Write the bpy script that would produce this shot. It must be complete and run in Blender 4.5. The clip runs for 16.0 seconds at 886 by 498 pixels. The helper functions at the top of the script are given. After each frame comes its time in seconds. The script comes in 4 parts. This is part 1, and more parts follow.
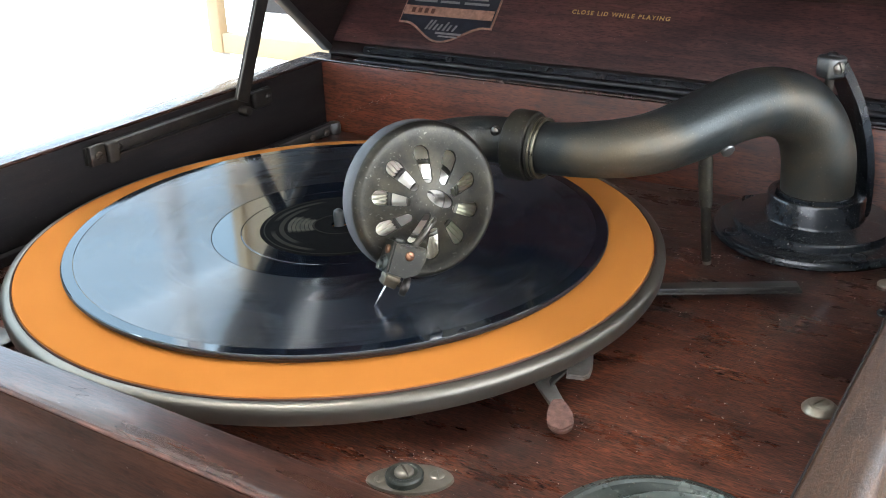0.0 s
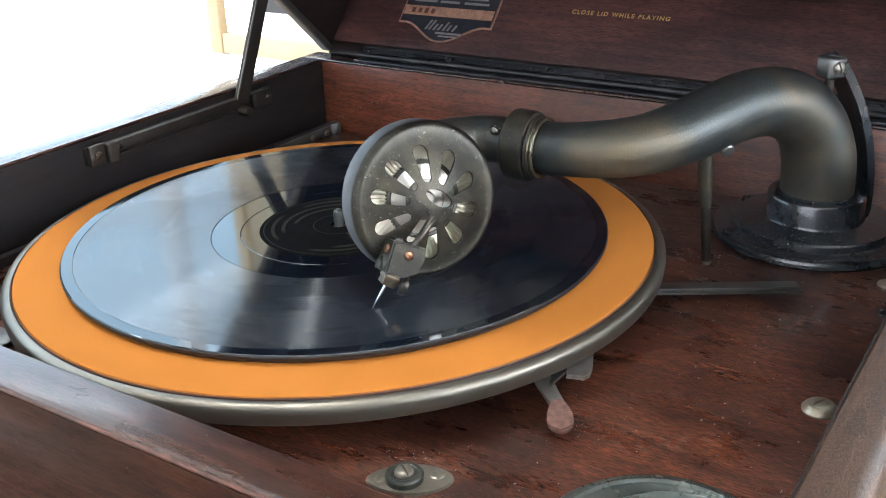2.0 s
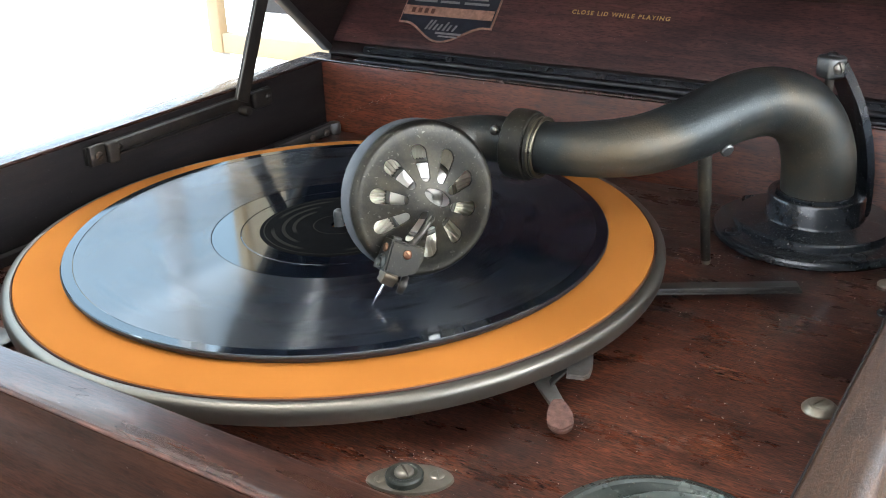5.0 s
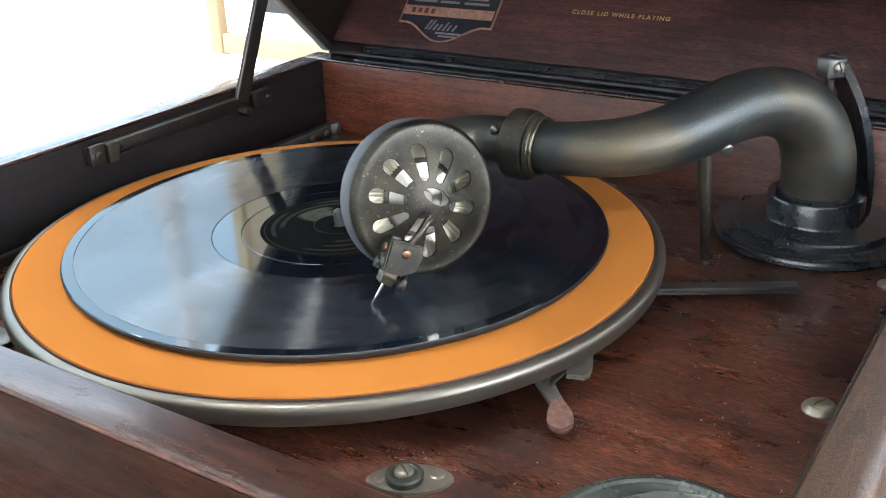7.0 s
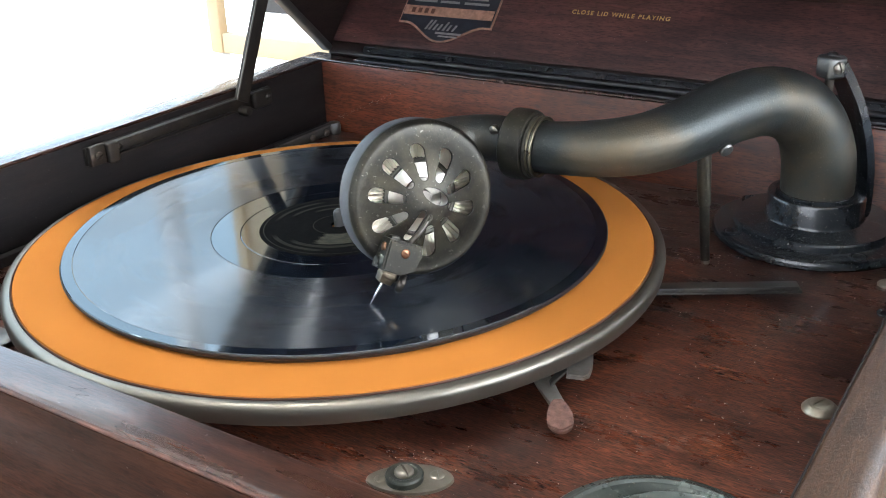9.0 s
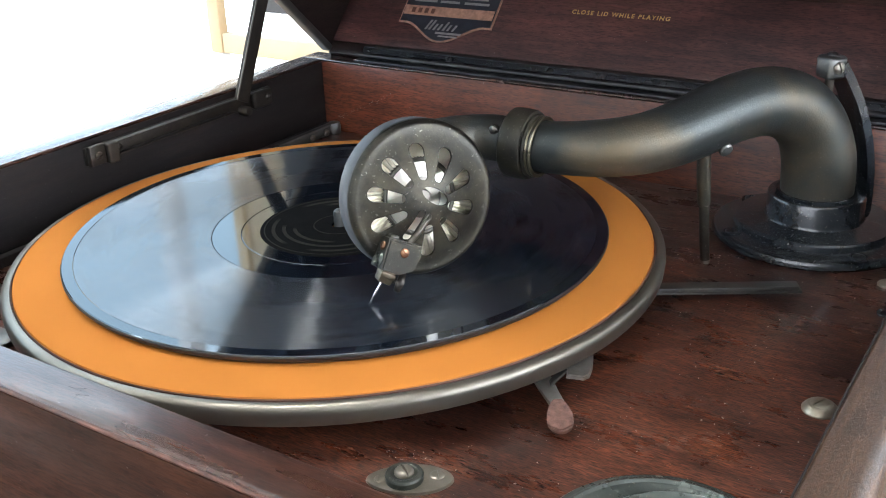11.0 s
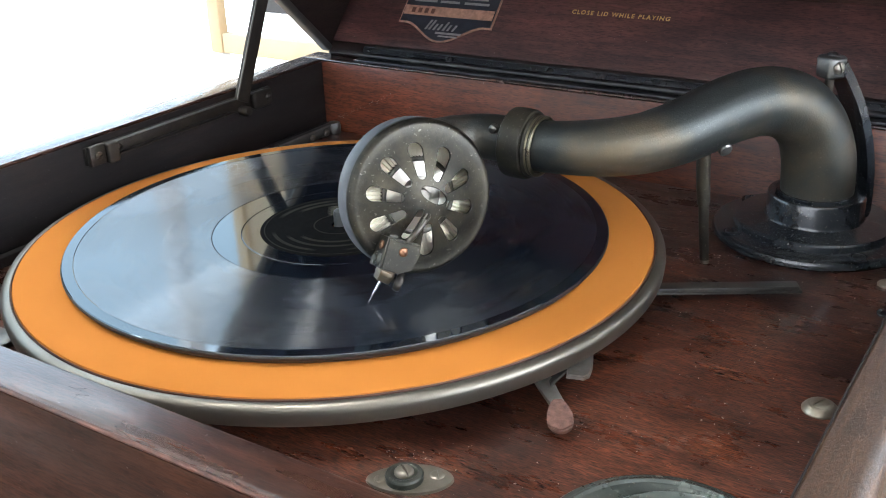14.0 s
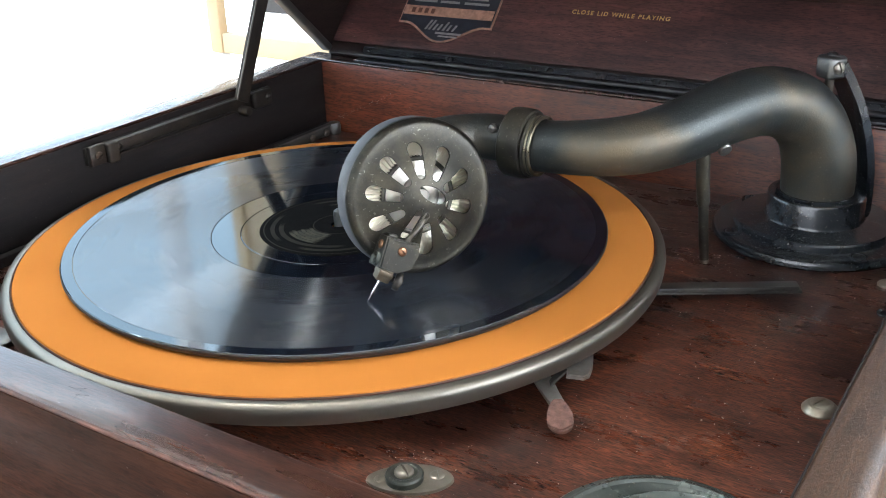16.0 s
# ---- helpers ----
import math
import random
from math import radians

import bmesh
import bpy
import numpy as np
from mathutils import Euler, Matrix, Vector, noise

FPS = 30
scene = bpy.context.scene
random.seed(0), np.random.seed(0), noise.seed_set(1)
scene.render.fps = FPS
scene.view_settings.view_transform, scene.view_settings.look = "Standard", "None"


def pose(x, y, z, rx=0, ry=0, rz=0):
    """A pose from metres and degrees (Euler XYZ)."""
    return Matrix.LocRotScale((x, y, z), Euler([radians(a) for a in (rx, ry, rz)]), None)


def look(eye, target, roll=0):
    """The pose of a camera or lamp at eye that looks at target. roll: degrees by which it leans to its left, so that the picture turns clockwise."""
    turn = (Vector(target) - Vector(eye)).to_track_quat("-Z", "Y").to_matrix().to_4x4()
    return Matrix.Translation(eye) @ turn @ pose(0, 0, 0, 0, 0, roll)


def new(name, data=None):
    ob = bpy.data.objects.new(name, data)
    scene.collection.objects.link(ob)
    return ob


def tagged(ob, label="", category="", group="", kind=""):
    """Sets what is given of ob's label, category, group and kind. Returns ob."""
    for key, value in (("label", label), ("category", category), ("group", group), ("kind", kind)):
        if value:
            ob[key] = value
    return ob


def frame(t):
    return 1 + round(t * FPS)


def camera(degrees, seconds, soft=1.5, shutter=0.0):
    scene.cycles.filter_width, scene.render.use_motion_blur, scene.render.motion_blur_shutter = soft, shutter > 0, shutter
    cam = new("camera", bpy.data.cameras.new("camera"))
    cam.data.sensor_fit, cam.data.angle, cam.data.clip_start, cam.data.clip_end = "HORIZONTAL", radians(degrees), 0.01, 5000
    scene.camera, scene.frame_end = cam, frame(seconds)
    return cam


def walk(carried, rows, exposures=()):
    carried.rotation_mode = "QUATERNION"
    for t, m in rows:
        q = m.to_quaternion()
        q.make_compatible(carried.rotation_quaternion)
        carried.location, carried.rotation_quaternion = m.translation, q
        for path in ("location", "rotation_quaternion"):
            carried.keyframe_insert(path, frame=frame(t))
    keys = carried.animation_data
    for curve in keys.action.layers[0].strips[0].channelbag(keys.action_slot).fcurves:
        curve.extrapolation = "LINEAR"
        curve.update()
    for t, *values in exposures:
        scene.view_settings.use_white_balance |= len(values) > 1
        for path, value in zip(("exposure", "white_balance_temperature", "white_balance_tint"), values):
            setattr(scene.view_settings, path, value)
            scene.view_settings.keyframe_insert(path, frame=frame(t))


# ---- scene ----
# ---------------------------------------------------------------- camera
EYE = (0.2917, -0.3473, 0.2096)
cam = camera(47.05, 16.0, soft=1.0, shutter=0.6)
VIEW = look(EYE, (-0.2186, 0.4144, -0.1896), roll=-2.21)
walk(cam, [(0.0, VIEW), (16.0, VIEW)], exposures=[(0.0, 0.0), (16.0, 0.0)])

# ---------------------------------------------------------------- plan, metres; the motor board is z = 0
X_L, X_R, Y_F, Y_B = -0.168, 0.2475, -0.1794, 0.1955   # inner faces of the cabinet
WALL = 0.0178
Z_TOP = 0.0504                                         # upper edge of the cabinet walls
Z_FELT = 0.0240
Z_REC = 0.0262                                         # underside of the record
R_REC, REC_H = 0.127, 0.0020
R_FELT, R_RIM, Z_RIM = 0.1482, 0.1530, 0.0148
BASE = (0.1810, 0.1620)                                # axis on which the tonearm swings
FLOOR = -0.86

# ---------------------------------------------------------------- world and light
world = bpy.data.worlds.new("sky")
scene.world = world
world.use_nodes = True
wn = world.node_tree.nodes
sky = wn.new("ShaderNodeTexSky")
sky.sky_type, sky.sun_disc = "NISHITA", False
sky.sun_elevation, sky.sun_rotation = radians(38), radians(250)
world.node_tree.links.new(sky.outputs[0], wn["Background"].inputs[0])
wn["Background"].inputs[1].default_value = 0.12


# daylight comes through the west glazing; south, east and north windows are unseen and added (bright sky backdrops)
# the last stop is an added bright band, high and unseen, lighting from above
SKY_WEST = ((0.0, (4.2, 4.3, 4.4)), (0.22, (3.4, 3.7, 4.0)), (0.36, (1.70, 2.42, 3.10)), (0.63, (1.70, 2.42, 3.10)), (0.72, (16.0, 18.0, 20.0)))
SKY_SOUTH = ((0.0, (4.7, 5.0, 5.5)), (1.0, (4.7, 5.0, 5.5)))
LAMP_GLOW = ((0.0, (460.0, 452.0, 435.0)), (1.0, (460.0, 452.0, 435.0)))
SKY_NORTH = ((0.0, (7.0, 7.6, 8.4)), (1.0, (7.0, 7.6, 8.4)))
SKY_EAST = ((0.0, (16.2, 17.3, 19.2)), (1.0, (16.2, 17.3, 19.2)))


# ---------------------------------------------------------------- materials
def nodes_of(name):
    m = bpy.data.materials.new(name)
    m.use_nodes = True
    nt = m.node_tree
    return m, nt, nt.nodes["Principled BSDF"]


def ramp(nt, src, stops):
    r = nt.nodes.new("ShaderNodeValToRGB")
    e = r.color_ramp.elements
    while len(e) < len(stops):
        e.new(0.5)
    for k, (pos, col) in zip(e, stops):
        k.position, k.color = pos, (*col, 1) if len(col) == 3 else col
    nt.links.new(src, r.inputs[0])
    return r.outputs[0]


def mapped(nt, scale=(1, 1, 1), rot=(0, 0, 0)):
    tc = nt.nodes.new("ShaderNodeTexCoord")
    mp = nt.nodes.new("ShaderNodeMapping")
    mp.inputs["Scale"].default_value = scale
    mp.inputs["Rotation"].default_value = [radians(a) for a in rot]
    nt.links.new(tc.outputs["Object"], mp.inputs[0])
    return mp.outputs[0]


def tex(nt, vec, scale, detail=4, rough=0.55, dist=0.0):
    n = nt.nodes.new("ShaderNodeTexNoise")
    n.inputs["Scale"].default_value, n.inputs["Detail"].default_value = scale, detail
    n.inputs["Roughness"].default_value, n.inputs["Distortion"].default_value = rough, dist
    nt.links.new(vec, n.inputs["Vector"])
    return n.outputs[0]


def mixc(nt, fac, a, b, kind="MIX"):
    n = nt.nodes.new("ShaderNodeMix")
    n.data_type, n.blend_type = "RGBA", kind
    for sock, v in ((n.inputs[0], fac), (n.inputs[6], a), (n.inputs[7], b)):
        if hasattr(v, "links"):
            nt.links.new(v, sock)
        else:
            sock.default_value = v if not isinstance(v, tuple) else (*v, 1)
    return n.outputs[2]


def calc(nt, op, a, b):
    n = nt.nodes.new("ShaderNodeMath")
    n.operation = op
    for sock, v in zip(n.inputs, (a, b)):
        if hasattr(v, "links"):
            nt.links.new(v, sock)
        else:
            sock.default_value = v
    return n.outputs[0]


def bump(nt, bsdf, h, strength, distance):
    b = nt.nodes.new("ShaderNodeBump")
    b.inputs["Strength"].default_value, b.inputs["Distance"].default_value = strength, distance
    nt.links.new(h, b.inputs["Height"])
    nt.links.new(b.outputs[0], bsdf.inputs["Normal"])
    return b


def wood(name, dark, mid, light, along=(1, 0, 0), rough=0.32, coat=0.35, dust=0.25, crackle=0.0, pore_mix=0.75, scratch=0.0):
    """Old polished mahogany: long pores and ribbon figure along one axis, worn varnish, dust."""
    m, nt, b = nodes_of(name)
    st = tuple(28 if a else 240 for a in along)
    fine = tuple(230 if a else 1500 for a in along)
    broad = tex(nt, mapped(nt, st), 1.0, 5, 0.6, 0.6)
    pores = tex(nt, mapped(nt, fine), 1.0, 3, 0.6)
    blot = tex(nt, mapped(nt), 20, 5, 0.65)
    col = ramp(nt, broad, [(0.30, dark), (0.52, mid), (0.74, light)])
    pore = ramp(nt, pores, [(0.36, (0.22, 0.19, 0.19)), (0.52, (1.1, 1.1, 1.1))])
    col = mixc(nt, pore_mix, col, pore, "MULTIPLY")
    col = mixc(nt, 0.55, col, ramp(nt, blot, [(0.3, (0.30, 0.29, 0.31)), (0.7, (1.35, 1.28, 1.2))]), "MULTIPLY")
    patchy = tex(nt, mapped(nt, tuple(0.6 if a else 1 for a in along)), 13, 4, 0.6, 0.8)
    col = mixc(nt, 0.6, col, ramp(nt, patchy, [(0.36, (0.50, 0.48, 0.49)), (0.62, (1.35, 1.30, 1.24))]), "MULTIPLY")
    if scratch:
        fine_lines = 0.0
        for turn, sc in ((24, (14, 900, 60)), (-38, (30, 1100, 60)), (71, (20, 800, 60))):
            s1 = ramp(nt, tex(nt, mapped(nt, sc, (0, 0, turn)), 1.0, 2, 0.5), [(0.685, (0, 0, 0)), (0.71, (1, 1, 1))])
            fine_lines = calc(nt, "MAXIMUM", s1, fine_lines)
        col = mixc(nt, calc(nt, "MULTIPLY", fine_lines, scratch), col, (0.012, 0.009, 0.008))
    specks = tex(nt, mapped(nt), 620, 2, 0.5)
    speck = ramp(nt, specks, [(0.735, (0, 0, 0)), (0.765, (1, 1, 1))])
    col = mixc(nt, calc(nt, "MULTIPLY", speck, dust), col, (0.42, 0.38, 0.34))
    nt.links.new(col, b.inputs["Base Color"])
    smear = tex(nt, mapped(nt, tuple(2 if a else 9 for a in along)), 6, 5, 0.6)
    nt.links.new(ramp(nt, smear, [(0.3, (rough * 0.75,) * 3), (0.75, (min(1, rough * 1.5),) * 3)]), b.inputs["Roughness"])
    b.inputs["Coat Weight"].default_value, b.inputs["Coat Roughness"].default_value = coat, 0.18
    h = calc(nt, "ADD", calc(nt, "MULTIPLY", pores, 0.7), calc(nt, "MULTIPLY", speck, 0.5))
    if crackle:
        ridg = tex(nt, mapped(nt, tuple(150 if a else 1500 for a in along)), 1.0, 3, 0.55, 1.0)
        h = calc(nt, "ADD", h, calc(nt, "MULTIPLY", ridg, crackle))
    bump(nt, b, h, 0.35 if not crackle else 0.8, 0.0004 if not crackle else 0.00007)
    return m


def metal(name, base, worn, metallic=0.9, rough=0.35, wear=0.5, grain=180, dust=0.0, rel=0.15, patch=55):
    """Metal with a worn finish: a second colour where it is rubbed, fine pitting, dust specks."""
    m, nt, b = nodes_of(name)
    big = tex(nt, mapped(nt), patch, 6, 0.65 if patch > 40 else 0.58)
    fine = tex(nt, mapped(nt), grain * 8, 3, 0.6)
    lo, hi = (0.62 - 0.3 * wear, 0.92 - 0.3 * wear) if patch > 40 else (0.42, 0.76)
    col = mixc(nt, ramp(nt, big, [(lo, (0, 0, 0)), (hi, (1, 1, 1))]), base, worn)
    if dust:
        sp = ramp(nt, tex(nt, mapped(nt), 900, 2, 0.5), [(0.66, (0, 0, 0)), (0.72, (1, 1, 1))])
        col = mixc(nt, calc(nt, "MULTIPLY", sp, dust), col, (0.35, 0.33, 0.29))
    nt.links.new(col, b.inputs["Base Color"])
    b.inputs["Metallic"].default_value = metallic
    nt.links.new(ramp(nt, big, [(0.3, (rough * 0.8,) * 3), (0.8, (min(1, rough * 1.35),) * 3)]), b.inputs["Roughness"])
    bump(nt, b, fine, rel, 0.0003)
    return m


def plain(name, colour, rough=0.6, metallic=0.0, scale=40, amount=0.12, rel=0.1, coat=0.0):
    m, nt, b = nodes_of(name)
    n = tex(nt, mapped(nt), scale, 5, 0.6)
    lo = tuple(max(0, c * (1 - amount)) for c in colour)
    hi = tuple(min(1, c * (1 + amount)) for c in colour)
    nt.links.new(ramp(nt, n, [(0.3, lo), (0.7, hi)]), b.inputs["Base Color"])
    b.inputs["Roughness"].default_value, b.inputs["Metallic"].default_value = rough, metallic
    b.inputs["Coat Weight"].default_value = coat
    bump(nt, b, tex(nt, mapped(nt), scale * 12, 3, 0.6), rel, 0.0005)
    return m


def felt_material():
    m, nt, b = nodes_of("orange_felt")
    fibre = tex(nt, mapped(nt), 1500, 3, 0.7)
    cloud = tex(nt, mapped(nt), 30, 4, 0.6)
    col = mixc(nt, ramp(nt, cloud, [(0.3, (0, 0, 0)), (0.7, (1, 1, 1))]), (0.450, 0.164, 0.030), (0.515, 0.193, 0.039))
    col = mixc(nt, 0.35, col, ramp(nt, fibre, [(0.3, (0.6, 0.55, 0.5)), (0.7, (1.15, 1.15, 1.15))]), "MULTIPLY")
    nt.links.new(col, b.inputs["Base Color"])
    b.inputs["Roughness"].default_value = 0.95
    b.inputs["Specular IOR Level"].default_value = 0.1
    bump(nt, b, fibre, 0.5, 0.0005)
    return m


def shellac(name, rough, aniso):
    """Black record shellac; the playing area is brushed round and round by its grooves."""
    m, nt, b = nodes_of(name)
    # bluish base and specular tint put skylight into the black shellac's colour
    b.inputs["Base Color"].default_value = (0.004, 0.007, 0.0125, 1)
    smear = tex(nt, mapped(nt), 26, 5, 0.6)
    nt.links.new(ramp(nt, smear, [(0.3, (rough * 0.85,) * 3), (0.75, (rough * 1.25,) * 3)]), b.inputs["Roughness"])
    b.inputs["IOR"].default_value = 1.5 if aniso else 2.0
    b.inputs["Specular Tint"].default_value = (0.77, 0.91, 1.0, 1) if aniso else (0.88, 0.96, 1.0, 1)
    if aniso:
        b.inputs["Coat Weight"].default_value, b.inputs["Coat Roughness"].default_value, b.inputs["Coat IOR"].default_value = 0.60, 0.085, 1.55
    if aniso:
        b.inputs["Anisotropic"].default_value, b.inputs["Anisotropic Rotation"].default_value = aniso, 0.25
        tan = nt.nodes.new("ShaderNodeTangent")
        tan.direction_type, tan.axis = "RADIAL", "Z"
        nt.links.new(tan.outputs[0], b.inputs["Tangent"])
        tc = nt.nodes.new("ShaderNodeTexCoord")
        ln = nt.nodes.new("ShaderNodeVectorMath")
        ln.operation = "LENGTH"
        nt.links.new(tc.outputs["Object"], ln.inputs[0])
        wv = nt.nodes.new("ShaderNodeTexNoise")
        wv.noise_dimensions = "1D"
        wv.inputs["Scale"].default_value, wv.inputs["Detail"].default_value = 1400, 4
        nt.links.new(ln.outputs["Value"], wv.inputs["W"])
        bump(nt, b, wv.outputs[0], 0.10, 0.0002)
        # the groove walls throw a narrow fan of light straight across the record
        fan, both = nt.nodes.new("ShaderNodeBsdfAnisotropic"), nt.nodes.new("ShaderNodeAddShader")
        fan.inputs["Color"].default_value = (0.026, 0.027, 0.028, 1)
        fan.inputs["Roughness"].default_value, fan.inputs["Anisotropy"].default_value = 0.27, 0.80
        nt.links.new(tan.outputs[0], fan.inputs["Tangent"])
        nt.links.new(b.outputs[0], both.inputs[0])
        nt.links.new(fan.outputs[0], both.inputs[1])
        nt.links.new(both.outputs[0], nt.nodes["Material Output"].inputs[0])
    return m


def board_wood():
    """Motor board: short dark pores, reddish flecks, old stains, a patchy gloss and settled dust."""
    m, nt, b = nodes_of("motor_board_mahogany")
    turn = (0, 0, -8)
    ribbon = tex(nt, mapped(nt, (22, 120, 60), turn), 1.0, 5, 0.62, 1.4)
    fleck = tex(nt, mapped(nt, (240, 1350, 600), turn), 1.0, 4, 0.65, 0.5)
    pores = tex(nt, mapped(nt, (260, 1600, 900), turn), 1.0, 2, 0.5)
    stain = tex(nt, mapped(nt), 9, 5, 0.62, 0.9)
    worn = tex(nt, mapped(nt), 34, 5, 0.7, 0.6)
    col = ramp(nt, ribbon, [(0.28, (0.037, 0.0145, 0.0112)), (0.50, (0.090, 0.0325, 0.0205)), (0.74, (0.172, 0.062, 0.035))])
    col = mixc(nt, 0.80, col, ramp(nt, fleck, [(0.34, (0.38, 0.34, 0.36)), (0.52, (0.98, 0.98, 0.98)), (0.66, (1.75, 1.55, 1.32))]), "MULTIPLY")
    col = mixc(nt, 0.9, col, ramp(nt, pores, [(0.37, (0.22, 0.20, 0.21)), (0.48, (1.0, 1.0, 1.0)), (0.66, (1.40, 1.32, 1.22))]), "MULTIPLY")
    col = mixc(nt, 0.80, col, ramp(nt, stain, [(0.38, (0.34, 0.36, 0.40)), (0.50, (0.95, 0.95, 0.95)), (0.64, (1.50, 1.38, 1.24))]), "MULTIPLY")
    col = mixc(nt, 0.45, col, ramp(nt, worn, [(0.36, (0.55, 0.55, 0.58)), (0.64, (1.30, 1.26, 1.22))]), "MULTIPLY")
    haze = ramp(nt, tex(nt, mapped(nt), 16, 6, 0.7, 0.4), [(0.52, (0, 0, 0)), (0.80, (0.06, 0.06, 0.06))])
    col = mixc(nt, haze, col, (0.30, 0.27, 0.26))
    speck = ramp(nt, tex(nt, mapped(nt), 760, 2, 0.5), [(0.735, (0, 0, 0)), (0.765, (1, 1, 1))])
    col = mixc(nt, calc(nt, "MULTIPLY", speck, 0.75), col, (0.42, 0.38, 0.34))
    nt.links.new(col, b.inputs["Base Color"])
    smear = tex(nt, mapped(nt, (5, 14, 8), turn), 5, 6, 0.65)
    nt.links.new(ramp(nt, smear, [(0.32, (0.20,) * 3), (0.72, (0.46,) * 3)]), b.inputs["Roughness"])
    b.inputs["Coat Weight"].default_value, b.inputs["Coat Roughness"].default_value = 0.30, 0.13
    b.inputs["Specular IOR Level"].default_value = 0.5
    bump(nt, b, calc(nt, "ADD", calc(nt, "MULTIPLY", pores, 0.8), calc(nt, "MULTIPLY", fleck, 0.4)), 0.40, 0.0004)
    return m


M_BOARD = board_wood()
M_BACK = wood("back_wall_mahogany", (0.060, 0.018, 0.010), (0.136, 0.038, 0.019), (0.215, 0.062, 0.029), (1, 0, 0), 0.36, 0.25, 0.25, 0.0, 0.75)
# inner sides: mahogany taken near-black, their shade put into the colour
M_SIDE = wood("shaded_side_mahogany", (0.005, 0.0042, 0.005), (0.008, 0.006, 0.0065), (0.017, 0.0095, 0.0085), (0, 1, 0), 0.55, 0.05, 0.12, 0.0, 0.6)
M_RAIL = wood("rail_mahogany", (0.020, 0.0092, 0.007), (0.042, 0.0172, 0.0115), (0.072, 0.029, 0.018), (1, 0, 0), 0.32, 0.5, 0.12, 0.0, 0.6, 0.8)
M_CAP = wood("side_rail_mahogany", (0.026, 0.012, 0.009), (0.050, 0.021, 0.015), (0.080, 0.034, 0.023), (0, 1, 0), 0.22, 1.0, 0.12, 0.0, 0.5)
def crazed_varnish():
    """Thick old varnish drawn up into fine wandering ridges over dark wood."""
    m, nt, b = nodes_of("crazed_rail_varnish")
    grain = tex(nt, mapped(nt, (300, 26, 300)), 1.0, 4, 0.6, 0.5)
    ridg = tex(nt, mapped(nt, (1500, 620, 1500)), 1.0, 4, 0.65, 0.6)
    blot = tex(nt, mapped(nt), 30, 5, 0.65)
    col = ramp(nt, grain, [(0.30, (0.022, 0.0125, 0.008)), (0.52, (0.052, 0.028, 0.0165)), (0.74, (0.100, 0.052, 0.028))])
    col = mixc(nt, 0.6, col, ramp(nt, ridg, [(0.38, (0.45, 0.44, 0.44)), (0.62, (1.4, 1.35, 1.3))]), "MULTIPLY")
    col = mixc(nt, 0.5, col, ramp(nt, blot, [(0.35, (0.55, 0.55, 0.58)), (0.65, (1.3, 1.25, 1.2))]), "MULTIPLY")
    nt.links.new(col, b.inputs["Base Color"])
    b.inputs["Roughness"].default_value = 0.34
    b.inputs["Coat Weight"].default_value, b.inputs["Coat Roughness"].default_value = 0.12, 0.2
    b.inputs["Specular IOR Level"].default_value = 0.4
    bump(nt, b, calc(nt, "ADD", ridg, calc(nt, "MULTIPLY", grain, 0.4)), 0.6, 0.0005)
    return m


M_CRACK = crazed_varnish()
M_FACE = wood("front_mahogany", (0.017, 0.0068, 0.0045), (0.031, 0.0118, 0.0072), (0.052, 0.0185, 0.0100), (1, 0, 0), 0.62, 0.0, 0.12, 0.0, 0.4)
M_FACE.node_tree.nodes["Principled BSDF"].inputs["Specular IOR Level"].default_value = 0.10
M_LID = wood("lid_mahogany", (0.041, 0.0178, 0.0175), (0.077, 0.032, 0.0305), (0.121, 0.048, 0.042), (1, 0, 0), 0.42, 0.30, 0.3, 0.0, 0.7)
# darkened copy of the lid mahogany: shade of the inner sides in its colour
M_LIDDARK = wood("dark_lid_mahogany", (0.010, 0.006, 0.006), (0.016, 0.009, 0.008), (0.026, 0.013, 0.011), (0, 1, 0), 0.45, 0.2, 0.1)
M_EDGE = plain("worn_red_edge", (0.070, 0.025, 0.015), 0.5, 0, 120, 0.8, 0.2)
M_RIM = metal("nickel_rim", (0.225, 0.21, 0.178), (0.145, 0.131, 0.107), 0.88, 0.39, 0.55, 160, 0.1, 0.05)
M_FELT = felt_material()
M_GROOVE = shellac("grooved_shellac", 0.27, 1.0)
M_SMOOTH = shellac("smooth_shellac", 0.06, 0.0)
M_DULL = plain("dull_shellac_edge", (0.010, 0.010, 0.012), 0.5, 0, 200, 0.3, 0.1)
M_LABEL = plain("black_paper_label", (0.0065, 0.006, 0.006), 0.75, 0, 200, 0.3, 0.1)
M_LABEL.node_tree.nodes["Principled BSDF"].inputs["Specular IOR Level"].default_value = 0.03
M_GOLD = plain("gold_print", (0.024, 0.022, 0.016), 0.7, 0.0, 300, 0.3, 0.05)
M_GOLD.node_tree.nodes["Principled BSDF"].inputs["Specular IOR Level"].default_value = 0.1
M_EMBLEM = plain("worn_gilt_emblem", (0.046, 0.042, 0.024), 0.75, 0.0, 300, 0.7, 0.05)
M_ARM = metal("oxidised_bronze_tube", (0.050, 0.057, 0.056), (0.165, 0.124, 0.070), 0.70, 0.47, 0.46, 120, 0.18, 0.5, 17)
M_BOX = metal("soundbox_bronze", (0.036, 0.035, 0.030), (0.090, 0.080, 0.056), 0.8, 0.42, 0.6, 150, 0.30, 0.28)
M_SIDEBAND = plain("bluish_grey_band", (0.085, 0.092, 0.10), 0.55, 0, 90, 0.25, 0.2)
M_ALU = metal("bright_aluminium", (0.86, 0.83, 0.75), (0.66, 0.62, 0.53), 0.9, 0.38, 0.4, 200, 0.0, 0.05)
